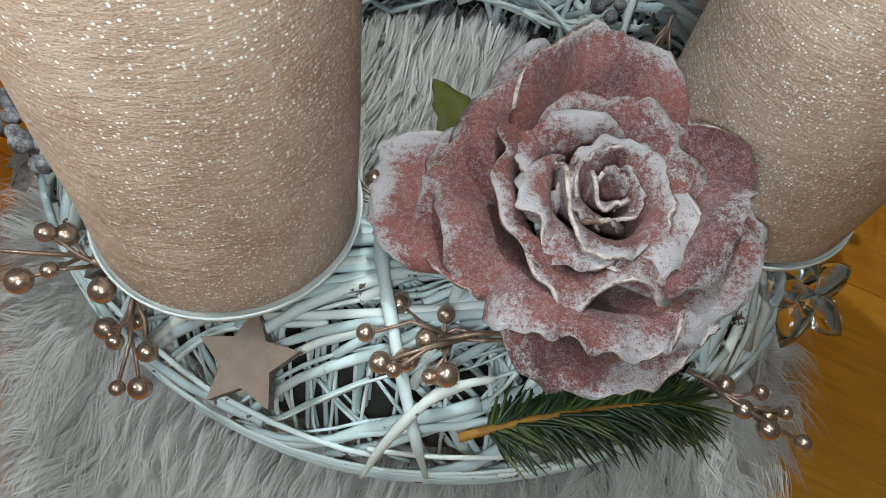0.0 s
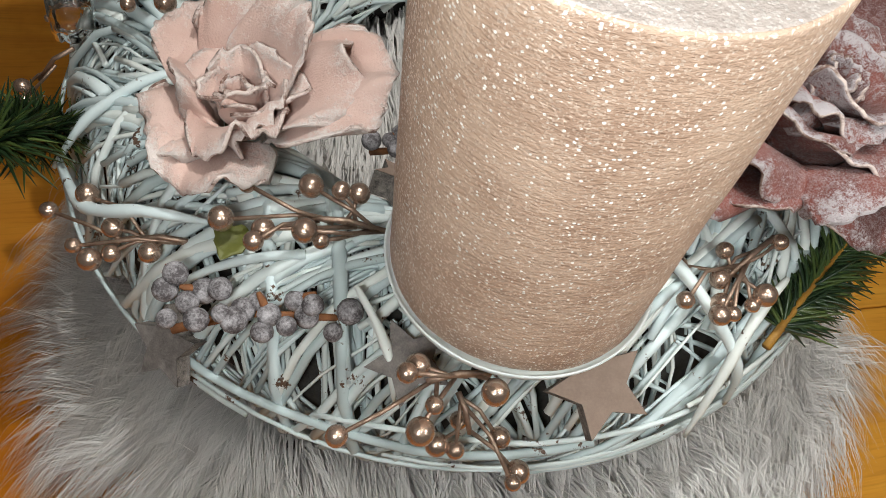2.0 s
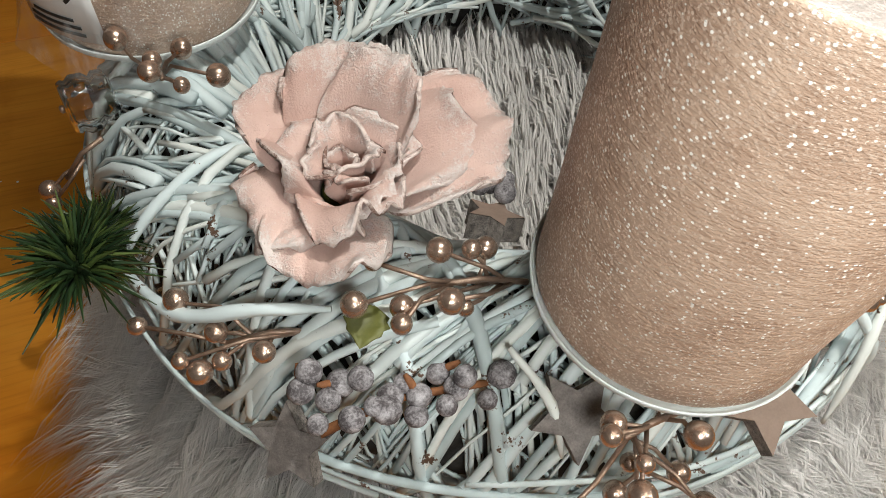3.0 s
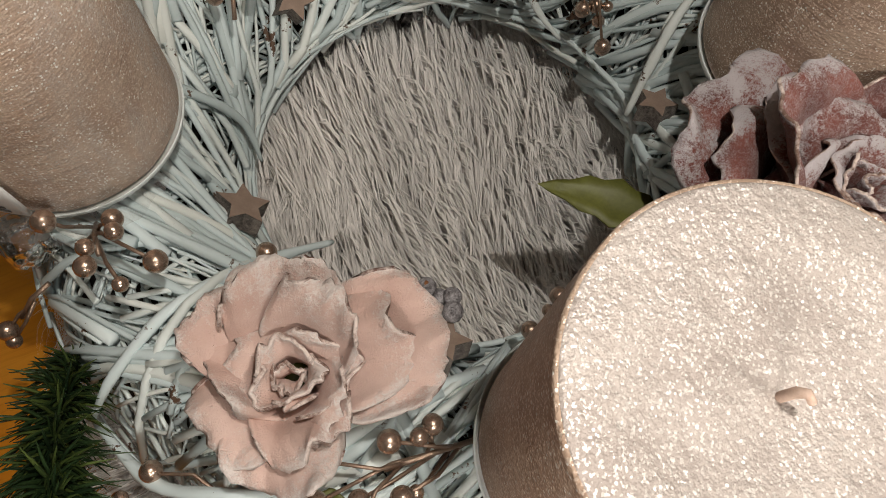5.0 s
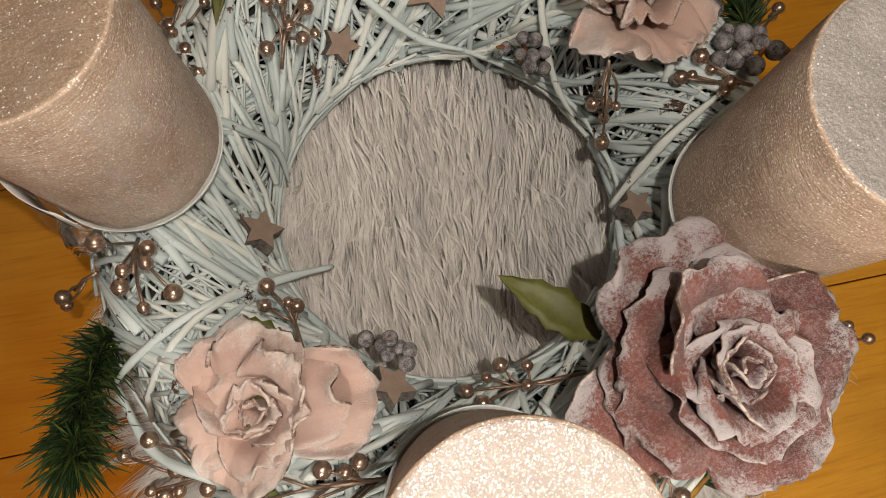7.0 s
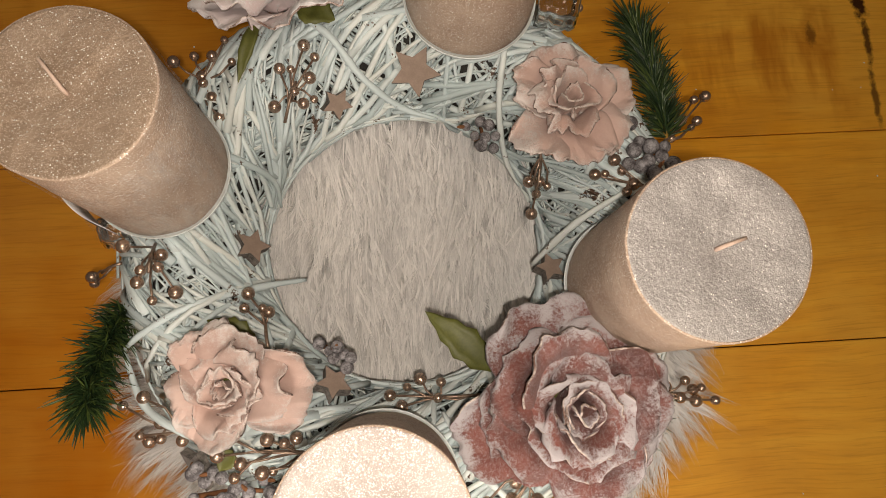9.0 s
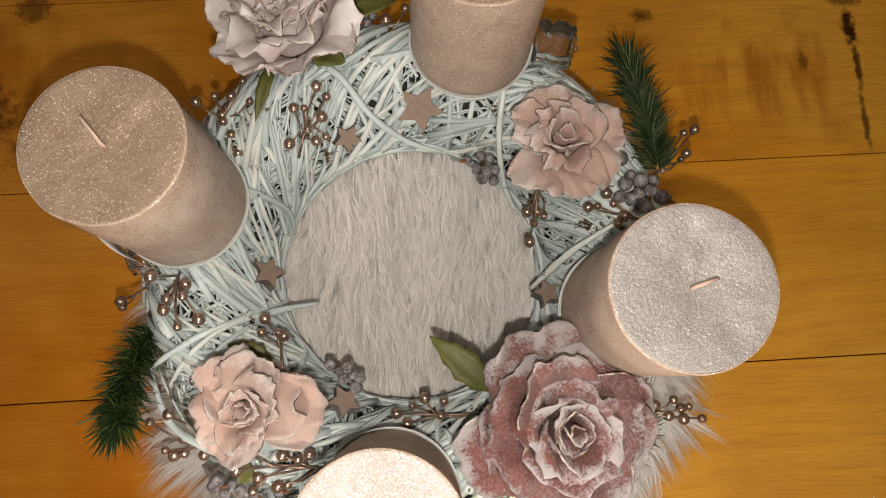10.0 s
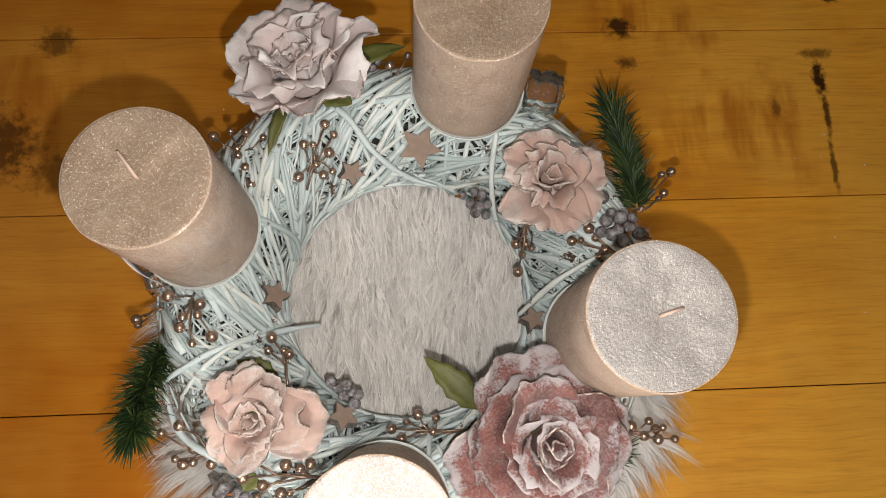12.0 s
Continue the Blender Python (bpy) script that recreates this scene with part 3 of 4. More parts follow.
def wreath():
    t = thing("willow_wreath", pose(0, 0, 0), "whitewashed willow twig wreath on a grey fur mat", "wreath")
    # inner ring coloured near-black to give the shade in the gaps between twigs
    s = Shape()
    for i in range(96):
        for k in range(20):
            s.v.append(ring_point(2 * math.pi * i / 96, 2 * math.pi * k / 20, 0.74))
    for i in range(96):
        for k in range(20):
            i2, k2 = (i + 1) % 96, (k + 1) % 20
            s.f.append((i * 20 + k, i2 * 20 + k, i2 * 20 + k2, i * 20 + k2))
    part("core", s, CORE, t, "near-black core, the shade between the twigs put into its colour")
    rest = Shape()
    # fine splints packed side by side underneath, each stretch of the ring with its own slant
    sectors = 22
    for b in range(sectors):
        t0 = 2 * math.pi * b / sectors
        under = run_at(t0) + radians(rnd(45, 85)) * (1 if b % 2 else -1)
        for n in range(54):
            th, phi = t0 + rnd(-0.19, 0.19), rnd(-1.45, 1.45)
            pts = twig_points(th, phi, under + rnd(-0.12, 0.12), rnd(0.035, 0.07), rnd(0.80, 0.90), 6)
            r = rnd(0.0005, 0.0014)
            rest.tube(pts, [r * (1.0 - 0.3 * i / 5) for i in range(6)], 5)
    # the twigs on top: thick ones in sheaves and thinner ones between them
    for n in range(760):
        th, phi = 2 * math.pi * (n * 0.618034 % 1), math.asin(rnd(-1, 1))
        stray = rnd(0, 1)
        way = run_at(th) + (rnd(-0.16, 0.16) if stray < 0.86 else rnd(0.5, 1.6))
        thick = n % 5 < 2
        pts = twig_points(th, phi, way, rnd(0.07, 0.12) if thick else rnd(0.045, 0.09), rnd(0.95, 1.0) if thick else rnd(0.88, 0.97))
        r = rnd(0.0014, 0.0026) if thick else rnd(0.0006, 0.0013)
        radii = [r * (1.0 - 0.3 * i / 8) * (1 + 0.06 * math.sin(i * 2.3 + n)) for i in range(9)]
        if thick and n < 740:
            part("twig", Shape().tube(pts, radii, 7), TWIG, t)
        else:
            rest.tube(pts, radii, 5)
    # long twigs bent round the outer and the inner edge
    for n in range(46):
        outer = n % 3
        th, span, r = rnd(0, 6.283), rnd(0.5, 1.2), rnd(0.0007, 0.0016)
        phi = rnd(1.2, 1.75) if outer else rnd(-1.75, -1.3)
        rest.tube([ring_point(th + span * i / 11, phi + 0.25 * noise.noise(Vector((n, i * 0.15, 2))), 1.02) for i in range(12)], r, 6)
    tagged(part("twig_filling", rest, TWIG, t), kind="stuff")

    def band(points, r):
        pts = [Vector(p) for p in points]
        fine = []
        for i in range(len(pts) - 1):
            p0, p1, p2, p3 = pts[max(i - 1, 0)], pts[i], pts[i + 1], pts[min(i + 2, len(pts) - 1)]
            for j in range(5):
                u = j / 5
                fine.append(0.5 * ((2 * p1) + (p2 - p0) * u + (2 * p0 - 5 * p1 + 4 * p2 - p3) * u * u + (3 * p1 - p0 - 3 * p2 + p3) * u ** 3))
        fine.append(pts[-1])
        part("binding_twig", Shape().tube(fine, [r * 0.98 * (1 + 0.1 * math.sin(i * 1.7)) * (1 - 0.25 * i / len(fine)) * min(1.0, 0.45 + 0.12 * min(i, len(fine) - 1 - i)) for i in range(len(fine))], 8), TWIG, t)

    band([(-0.063, -0.018, 0.115), (-0.086, -0.025, 0.137), (-0.115, -0.037, 0.160), (-0.140, -0.050, 0.156), (-0.157, -0.059, 0.139)], 0.0022)
    band([(-0.070, 0.128, 0.163), (-0.045, 0.110, 0.167), (-0.027, 0.089, 0.157), (-0.006, 0.080, 0.135), (0.016, 0.076, 0.125)], 0.0024)
    band([(0.068, -0.014, 0.128), (0.080, -0.003, 0.148), (0.092, 0.006, 0.160), (0.120, 0.022, 0.165)], 0.0024)
    band([(0.057, 0.136, 0.158), (0.053, 0.105, 0.166), (0.050, 0.075, 0.150), (0.055, 0.050, 0.130), (0.064, 0.036, 0.118)], 0.0021)
    band([(-0.112, 0.048, 0.160), (-0.095, 0.044, 0.150), (-0.080, 0.038, 0.130), (-0.078, 0.026, 0.115)], 0.0022)
    band([(0.013, -0.094, 0.158), (0.026, -0.116, 0.166), (0.040, -0.133, 0.160), (0.056, -0.148, 0.140), (0.064, -0.150, 0.112)], 0.0022)
    band([(0.070, -0.130, 0.160), (0.058, -0.140, 0.156), (0.050, -0.152, 0.136), (0.046, -0.160, 0.112)], 0.0019)
    band([(-0.060, -0.128, 0.165), (-0.053, -0.142, 0.157), (-0.051, -0.152, 0.142)], 0.0017)
    band([(-0.155, -0.058, 0.140), (-0.140, -0.085, 0.150), (-0.118, -0.098, 0.163), (-0.100, -0.105, 0.166)], 0.0024)
    return t


wreath()

# ---- candles ----
CANDLE_R, CANDLE_H = 0.035, 0.099


def candle(x, y, z, turn, wick, label, bent, top_mat=None):
    plate = thing("candle_plate", pose(x, y, z), "white enamelled metal candle plate pressed on the willow wreath", "candle plate", "candle plates on the wreath")
    part("dish", Shape().lathe([(0.0, -0.0030), (0.034, -0.0030), (0.0361, -0.0014), (0.0366, 0.0008), (0.0363, 0.0012), (0.0357, 0.0002), (0.0345, -0.0012), (0.0, -0.0012)]), PLATE, plate)
    part("spike", Shape().tube([(0, 0, -0.0030), (0, 0, -0.03), (0, 0, -0.052)], [0.0016, 0.0014, 0.0003], 8), PLATE, plate)
    t = thing("pillar_candle", pose(x, y, z - 0.0010, 0, 0, turn), label, "candle", "four pillar candles of the wreath")
    r, h = CANDLE_R, CANDLE_H
    side = [(0.0, 0.0), (r * 0.96, 0.0), (r, 0.0025)] + [(r, 0.0025 + (h - 0.006) * i / 12) for i in range(1, 12)] + [(r, h - 0.0020), (r, h - 0.0011), (r * 0.998, h - 0.0004), (r * 0.990, h), (r * 0.975, h)]
    part("body", Shape().lathe(side, 96, 0.012, turn), CANDLE, t)
    top = Shape()
    prof = [(r * 0.9755, h - 0.0001), (r * 0.970, h), (r * 0.95, h), (r * 0.85, h - 0.0001), (r * 0.72, h - 0.0005), (r * 0.6, h - 0.0011), (r * 0.45, h - 0.0015), (r * 0.3, h - 0.0018), (r * 0.09, h - 0.0026), (0.0, h - 0.003)]
    top.lathe(prof, 96)
    for v in top.v:
        q = math.hypot(v.x, v.y)
        if q < r * 0.96:
            v.z += min(1.0, (r * 0.96 - q) / (r * 0.22)) * (0.0007 * noise.noise(Vector((v.x * 130 + turn, v.y * 130, 0))) + 0.0013 * noise.noise(Vector((v.x * 45 + turn, v.y * 45, 4))))
    top.f = [tuple(reversed(f)) for f in top.f]
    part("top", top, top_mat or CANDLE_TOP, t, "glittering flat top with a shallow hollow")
    d = Matrix.Rotation(radians(-turn), 3, "Z") @ Vector((wick[0], wick[1], 0))
    pts = [(0, 0, h - 0.004), (0, 0, h + 0.0015), tuple(d * 0.35 + Vector((0, 0, h + 0.0035))), tuple(d + Vector((0, 0, h + bent)))]
    part("wick", Shape().tube(pts, [0.0009, 0.0009, 0.0008, 0.0007], 8), WICK, t)
    return t


candle(-0.0164, -0.1268, 0.176, 20, (0.001, -0.002), "rose-gold glitter pillar candle on a white plate, wick unlit", 0.0022, CANDLE_TOP_WARM_SHEEN)
candle(0.1115, -0.0332, 0.175, 140, (0.009, 0.003), "rose-gold glitter pillar candle beside the frosted rose, top slightly hollow", 0.003, CANDLE_TOP_COOL_SHEEN)
candle(0.0334, 0.1279, 0.172, 255, (0.003, 0.004), "rose-gold glitter pillar candle between two pink roses", 0.007)
WRAPPED = candle(-0.1295, 0.0325, 0.1715, 0, (-0.006, 0.009), "rose-gold glitter pillar candle in clear film with a price label", 0.008)

# ---- roses ----


PETAL_RIM = plain("singed_petal_edge", (0.16, 0.09, 0.07), (0.62, 0.52, 0.48), 0.8, 160, spread=(0.42, 0.56))


def petal(az, a0, a1, length, width, rho0, z0, curl, ruffle, seed, size, n=18, m=37):
    """One petal: opens from a0 at its base to a1 at its tip (angles from the rose's axis), with a waved rim that rolls back."""
    grid, edge = [], []
    prof, rho, z = [], rho0, z0
    for i in range(n):
        v = i / (n - 1)
        a = a0 + (a1 - a0) * v
        prof.append((rho, z, a))
        rho += math.sin(a) * length / (n - 1)
        z += math.cos(a) * length / (n - 1)
    for j in range(m):
        u = -1 + 2 * j / (m - 1)
        row, er = [], []
        for i in range(n):
            v = i / (n - 1)
            # a broad rounded outline with shallow notches
            vv = v * (1 - 0.22 * abs(u) ** 4 + 0.06 * noise.noise(Vector((u * 1.7, seed, 1))) + 0.034 * noise.noise(Vector((u * 7, seed, 2))) + 0.026 * noise.noise(Vector((u * 22, seed, 6))))
            f = vv * (n - 1)
            k = max(0, min(int(f), n - 2))
            rr, zz, a = (prof[k][c] + (prof[k + 1][c] - prof[k][c]) * (f - k) for c in range(3))
            g = min(1.0, v / 0.62)
            w = width * (0.40 + 0.60 * g * g * (3 - 2 * g))
            bend = max(rr, width * 0.6)
            # the rim rolls outwards and back
            top = max(0.0, (v - 0.55) / 0.45) ** 2
            edge_u = max(0.0, (abs(u) - 0.55) / 0.45) ** 2 * v
            amount = curl * size * (0.7 + 0.6 * noise.noise(Vector((u * 1.5, seed, 7))))
            roll = amount * min(1.15, top + 0.7 * edge_u)
            da = u * w * (1 - 0.10 * min(curl, 1.5) * edge_u) / bend
            px, py = rr - bend + bend * math.cos(da), bend * math.sin(da)
            wave = ruffle * (1.3 * max(v - 0.15, 0) * noise.noise(Vector((u * 1.5 + seed, seed, v * 1.2))) + (0.55 * top + 0.35 * edge_u) * noise.noise(Vector((u * 3.0 + seed, v * 2, seed))) + (0.04 + 0.42 * top) * noise.noise(Vector((u * 5.0 + seed, v * 3, 3))) + 0.035 * noise.noise(Vector((u * 11 + seed, v * 7, 4))))
            nx, nz = math.cos(a), -math.sin(a)
            tx, tz = math.sin(a), math.cos(a)
            x = px + nx * (0.11 * roll + wave) - tx * 0.085 * amount * top
            q = zz + nz * (0.11 * roll + wave) - tz * 0.085 * amount * top
            c, s = math.cos(az), math.sin(az)
            row.append(Vector((x * c - py * s, x * s + py * c, q)))
            er.append(max(v, abs(u) ** 2) ** 4)
        grid.append(row)
        edge.append(er)
    return Shape().sheet(grid, 0.0010, edge)


def rose(name, m, size, mat, label, rows, seed, group, extra=(), rim=None):
    """rows: for each whorl (petals, opening at base, opening at tip, length, width, start radius, start height, curl, ruffle), in sizes of the rose."""
    rim = rim or PETAL_RIM
    random.seed(seed)
    t = thing(name, m, label, "artificial rose", group)
    turn = rnd(0, 6)
    for count, a0, a1, ln, w, r0, z0, curl, ruf in rows:
        for k in range(count):
            az = turn + 2 * math.pi * k / count + rnd(-0.24, 0.24)
            sh = petal(az, radians(a0 + rnd(-4, 4)), radians(a1 + rnd(-10, 10)), ln * size * rnd(0.88, 1.10), w * size * rnd(0.86, 1.10), r0 * size, z0 * size, curl * rnd(0.7, 1.3), ruf * size, rnd(0, 90), size)
            part("petal", sh.mesh("petal", mat, True, rim), mat, t)
        turn += 2.4
    for az, a0, a1, ln, w, r0, z0, curl, ruf in extra:
        part("petal", petal(radians(az), radians(a0), radians(a1), ln * size, w * size, r0 * size, z0 * size, curl, ruf * size, rnd(0, 90), size).mesh("petal", mat, True, rim), mat, t)
    part("calyx", Shape().lathe([(0.0, -0.10 * size), (0.10 * size, -0.06 * size), (0.20 * size, 0.02 * size), (0.16 * size, 0.10 * size), (0.0, 0.12 * size)], 20), LEAF, t, "green base of the rose")
    return t


OPEN = [(2, 2, 6, 0.50, 0.16, 0.02, 0.12, 0.4, 0.05), (3, 2, 10, 0.56, 0.30, 0.07, 0.10, 0.8, 0.08), (3, 4, 16, 0.62, 0.46, 0.14, 0.08, 1.2, 0.12), (4, 8, 24, 0.68, 0.52, 0.20, 0.06, 1.5, 0.15),
        (4, 16, 38, 0.78, 0.62, 0.26, 0.03, 1.7, 0.17), (5, 30, 58, 0.84, 0.62, 0.30, 0.0, 1.7, 0.18), (4, 48, 70, 0.84, 0.70, 0.30, -0.03, 1.4, 0.20)]
HEART = [(2, 0, 6, 0.48, 0.24, 0.05, 0.12, 0.4, 0.12), (3, 3, 12, 0.58, 0.40, 0.13, 0.10, 0.7, 0.18), (2, 10, 28, 0.66, 0.56, 0.21, 0.08, 1.3, 0.26)]
CUP = [(2, 0, 6, 0.55, 0.24, 0.05, 0.12, 0.6, 0.10), (3, 4, 16, 0.72, 0.46, 0.18, 0.08, 1.1, 0.14)]
LOOSE = HEART + [(3, 6, 20, 0.74, 0.52, 0.23, 0.06, 1.2, 0.20), (4, 18, 36, 0.82, 0.58, 0.30, 0.03, 1.5, 0.24), (5, 40, 66, 0.92, 0.62, 0.30, -0.02, 1.5, 0.24)]


def aim(x, y, z, towards, turn=0):
    """A pose at a place with its z axis along a direction."""
    return Matrix.Translation((x, y, z)) @ Vector(towards).to_track_quat("Z", "Y").to_matrix().to_4x4() @ pose(0, 0, 0, 0, 0, turn)


ROSES = "artificial roses on the wreath"
rose("frosted_rose", aim(0.0722, -0.0890, 0.182, (0.08, -0.17, 1)), 0.050, ROSE_RED, "large dusky red satin rose dusted with white frost", OPEN, 3, ROSES,
     [(176, 62, 84, 0.96, 0.46, 0.28, -0.04, 0.9, 0.12), (96, 18, 40, 1.00, 0.60, 0.30, -0.02, 1.4, 0.20)])
rose("pink_rose", aim(-0.0890, -0.0765, 0.176, (-0.04, -0.16, 1)), 0.0318, ROSE_PINK, "blush pink satin rose with loose petals by the front candle", HEART, 8, ROSES,
     [(12, 42, 72, 1.36, 0.72, 0.25, 0.02, 1.5, 0.22), (17, 34, 58, 1.12, 0.62, 0.25, 0.06, 1.9, 0.26), (52, 14, 38, 1.18, 0.52, 0.24, 0.06, 1.4, 0.26), (88, 26, 50, 1.16, 0.60, 0.25, 0.0, 1.4, 0.28),
      (128, 34, 58, 1.05, 0.58, 0.22, 0.05, 1.5, 0.28), (160, 18, 44, 0.74, 0.52, 0.20, 0.05, 1.4, 0.26), (210, 40, 70, 0.84, 0.52, 0.22, 0.0, 1.4, 0.26), (258, 50, 84, 0.90, 0.60, 0.22, 0.0, 1.2, 0.26),
      (285, 22, 50, 0.80, 0.56, 0.20, 0.05, 1.3, 0.26), (325, 18, 44, 0.76, 0.52, 0.20, 0.05, 1.3, 0.26)])
rose("pink_rose", aim(0.082, 0.063, 0.168, (0.08, 0.04, 1)), 0.034, ROSE_PINK, "blush pink satin rose beside a pine sprig", CUP, 15, ROSES,
     [(178, 44, 72, 0.98, 0.60, 0.22, 0.02, 1.5, 0.28), (208, 50, 78, 1.00, 0.56, 0.24, 0.0, 1.4, 0.28), (150, 20, 44, 0.86, 0.50, 0.20, 0.06, 1.5, 0.26), (118, 52, 76, 1.05, 0.60, 0.24, 0.0, 1.3, 0.30),
      (88, 14, 34, 0.90, 0.50, 0.22, 0.06, 1.5, 0.28), (44, 34, 58, 1.00, 0.52, 0.22, 0.02, 1.5, 0.30), (18, 12, 36, 0.84, 0.48, 0.22, 0.06, 1.4, 0.26), (-14, 48, 74, 0.90, 0.54, 0.24, 0.0, 1.4, 0.30),
      (262, 50, 78, 1.04, 0.60, 0.22, 0.0, 1.4, 0.26), (285, 24, 50, 0.86, 0.58, 0.20, 0.04, 1.4, 0.26), (318, 44, 70, 0.86, 0.50, 0.22, 0.0, 1.4, 0.28)])
rose("pale_rose", aim(-0.067, 0.132, 0.172, (-0.30, 0.22, 1)), 0.050, ROSE_PALE, "pale pink satin rose leaning over the wreath's edge", LOOSE, 24, ROSES)

# ---- leaves ----


def leaf(base, tip, width, sag, label, seed):
    b, e = Vector(base), Vector(tip)
    d = e - b
    side = d.cross(Vector((0, 0, 1))).normalized()
    grid = []
    for j in range(5):
        u = -1 + j / 2
        row = []
        for i in range(10):
            v = i / 9
            w = width * 1.12 * math.sin(math.pi * min(0.02 + v * 0.98, 1) ** 0.8) ** 1.05 * (1 + 0.12 * math.sin(v * 30 + seed))
            q = b + d * v + side * u * w
            q.z += sag * math.sin(v * math.pi) - 0.25 * w * (1 - abs(u)) + 0.002 * noise.noise(Vector((v * 4, u * 2, seed)))
            row.append(q)
        grid.append(row)
    ob = part("leaf", Shape().sheet(grid, 0.0005), LEAF)
    return tagged(ob, label, "leaf", "artificial rose leaves")


leaf((0.040, -0.074, 0.165), (0.005, -0.043, 0.166), 0.0075, 0.005, "olive green satin leaf reaching over the fur", 1)
leaf((-0.080, -0.058, 0.166), (-0.104, -0.045, 0.168), 0.007, 0.003, "olive green satin leaf under a pink rose", 4)
leaf((-0.060, 0.126, 0.170), (-0.040, 0.116, 0.170), 0.009, 0.003, "olive green satin leaf under the pale rose", 6)
leaf((-0.082, 0.118, 0.168), (-0.093, 0.082, 0.164), 0.0036, 0.004, "olive green satin leaf under the pale rose", 9)
leaf((-0.045, 0.146, 0.165), (-0.006, 0.160, 0.165), 0.006, 0.005, "narrow olive green satin leaf under the pale rose", 11)
leaf((-0.090, -0.108, 0.168), (-0.096, -0.118, 0.166), 0.005, 0.001, "olive green satin leaf under a pink rose", 14)

# ---- berry sprigs ----


def berry_sprig(root, node_at, berries, sizes, label):
    """Bronze berries on wire stems that fork from one shoot. root, node_at: the shoot's ends."""
    t = thing("berry_sprig", Matrix.Translation(root), label, "berry sprig", "bronze berry sprigs")
    o, nd = Vector(root), Vector(node_at)
    main = [Vector((0, 0, 0)), (nd - o) * 0.5 + Vector((0, 0, 0.0025)), nd - o]
    part("stem", Shape().tube(main, [0.0009, 0.00085, 0.0008], 7), STEM, t)
    for i, b in enumerate(berries):
        c = Vector(b)
        r = sizes[i % len(sizes)]
        u = rnd(0.1, 1.0)
        start = o + (nd - o) * u
        d = c - start
        bow = Vector((rnd(-1, 1), rnd(-1, 1), 0.4)) * 0.12 * d.length
        pts = [start - o, start + d * 0.5 + bow - o, c - d.normalized() * r * 0.6 - o]
        part("twiglet", Shape().tube(pts, [0.00065, 0.0006, 0.0006], 6), STEM, t)
        part("berry", Shape().ball(c - o, r, 16, 10, (1, 1, rnd(0.94, 1.06))), BERRY, t)
    return t


MIXED = (0.0035, 0.0027, 0.0032, 0.0023)
random.seed(31)
berry_sprig((-0.132, -0.005, 0.165), (-0.130, -0.022, 0.178), [(-0.140, -0.010, 0.185), (-0.131, -0.022, 0.185), (-0.132, -0.028, 0.186), (-0.124, -0.037, 0.187), (-0.114, -0.033, 0.185), (-0.122, -0.021, 0.187), (-0.123, -0.014, 0.181)], MIXED, "bronze berries on forked wire stems beside the film-wrapped candle")
berry_sprig((-0.073, -0.063, 0.167), (-0.077, -0.045, 0.159), [(-0.086, -0.031, 0.159), (-0.087, -0.039, 0.162), (-0.075, -0.041, 0.160), (-0.078, -0.039, 0.161), (-0.080, -0.059, 0.158)], MIXED, "bronze berries on forked wire stems by the pink rose")
berry_sprig((-0.104, -0.101, 0.150), (-0.128, -0.098, 0.150), [(-0.139, -0.082, 0.152), (-0.150, -0.086, 0.150), (-0.130, -0.095, 0.152), (-0.140, -0.101, 0.152), (-0.136, -0.104, 0.149), (-0.130, -0.103, 0.150), (-0.119, -0.104, 0.151)], MIXED, "bronze berries on forked wire stems over the outer edge")
berry_sprig((-0.048, -0.111, 0.165), (-0.075, -0.109, 0.172), [(-0.071, -0.103, 0.178), (-0.063, -0.105, 0.178), (-0.058, -0.103, 0.174), (-0.088, -0.102, 0.178), (-0.095, -0.110, 0.174), (-0.086, -0.120, 0.177), (-0.084, -0.114, 0.174), (-0.069, -0.118, 0.173), (-0.073, -0.118, 0.178)], MIXED, "bronze berries on wire stems between candle and pink rose")
berry_sprig((0.036, -0.086, 0.148), (0.004, -0.087, 0.145), [(0.002, -0.077, 0.144), (0.013, -0.079, 0.144), (-0.014, -0.085, 0.149), (-0.005, -0.081, 0.148), (-0.008, -0.091, 0.145), (0.011, -0.087, 0.149)], MIXED, "bronze berries on forked wire stems on the inner edge")
berry_sprig((0.123, -0.088, 0.140), (0.141, -0.089, 0.136), [(0.136, -0.085, 0.137), (0.147, -0.082, 0.138), (0.152, -0.087, 0.135), (0.155, -0.086, 0.140), (0.152, -0.093, 0.138), (0.162, -0.093, 0.140), (0.143, -0.091, 0.139)], MIXED, "bronze berries on forked wire stems reaching over the outer fur")
berry_sprig((0.138, 0.047, 0.140), (0.159, 0.064, 0.136), [(0.176, 0.084, 0.136), (0.169, 0.082, 0.136), (0.170, 0.069, 0.135), (0.166, 0.065, 0.135), (0.161, 0.070, 0.134), (0.153, 0.058, 0.136)], MIXED, "bronze berries on forked wire stems beyond the pine sprig")
berry_sprig((0.127, 0.019, 0.167), (0.111, 0.024, 0.165), [(0.108, 0.035, 0.168), (0.113, 0.030, 0.164), (0.097, 0.027, 0.168), (0.103, 0.028, 0.166), (0.118, 0.022, 0.166), (0.113, 0.017, 0.169)], MIXED, "bronze berries on forked wire stems by the grey berries")
berry_sprig((0.069, 0.040, 0.167), (0.071, 0.032, 0.148), [(0.066, 0.031, 0.143), (0.070, 0.024, 0.142), (0.072, 0.031, 0.143), (0.076, 0.028, 0.144), (0.067, 0.013, 0.140)], MIXED, "bronze berries on forked wire stems hanging on the inner edge")
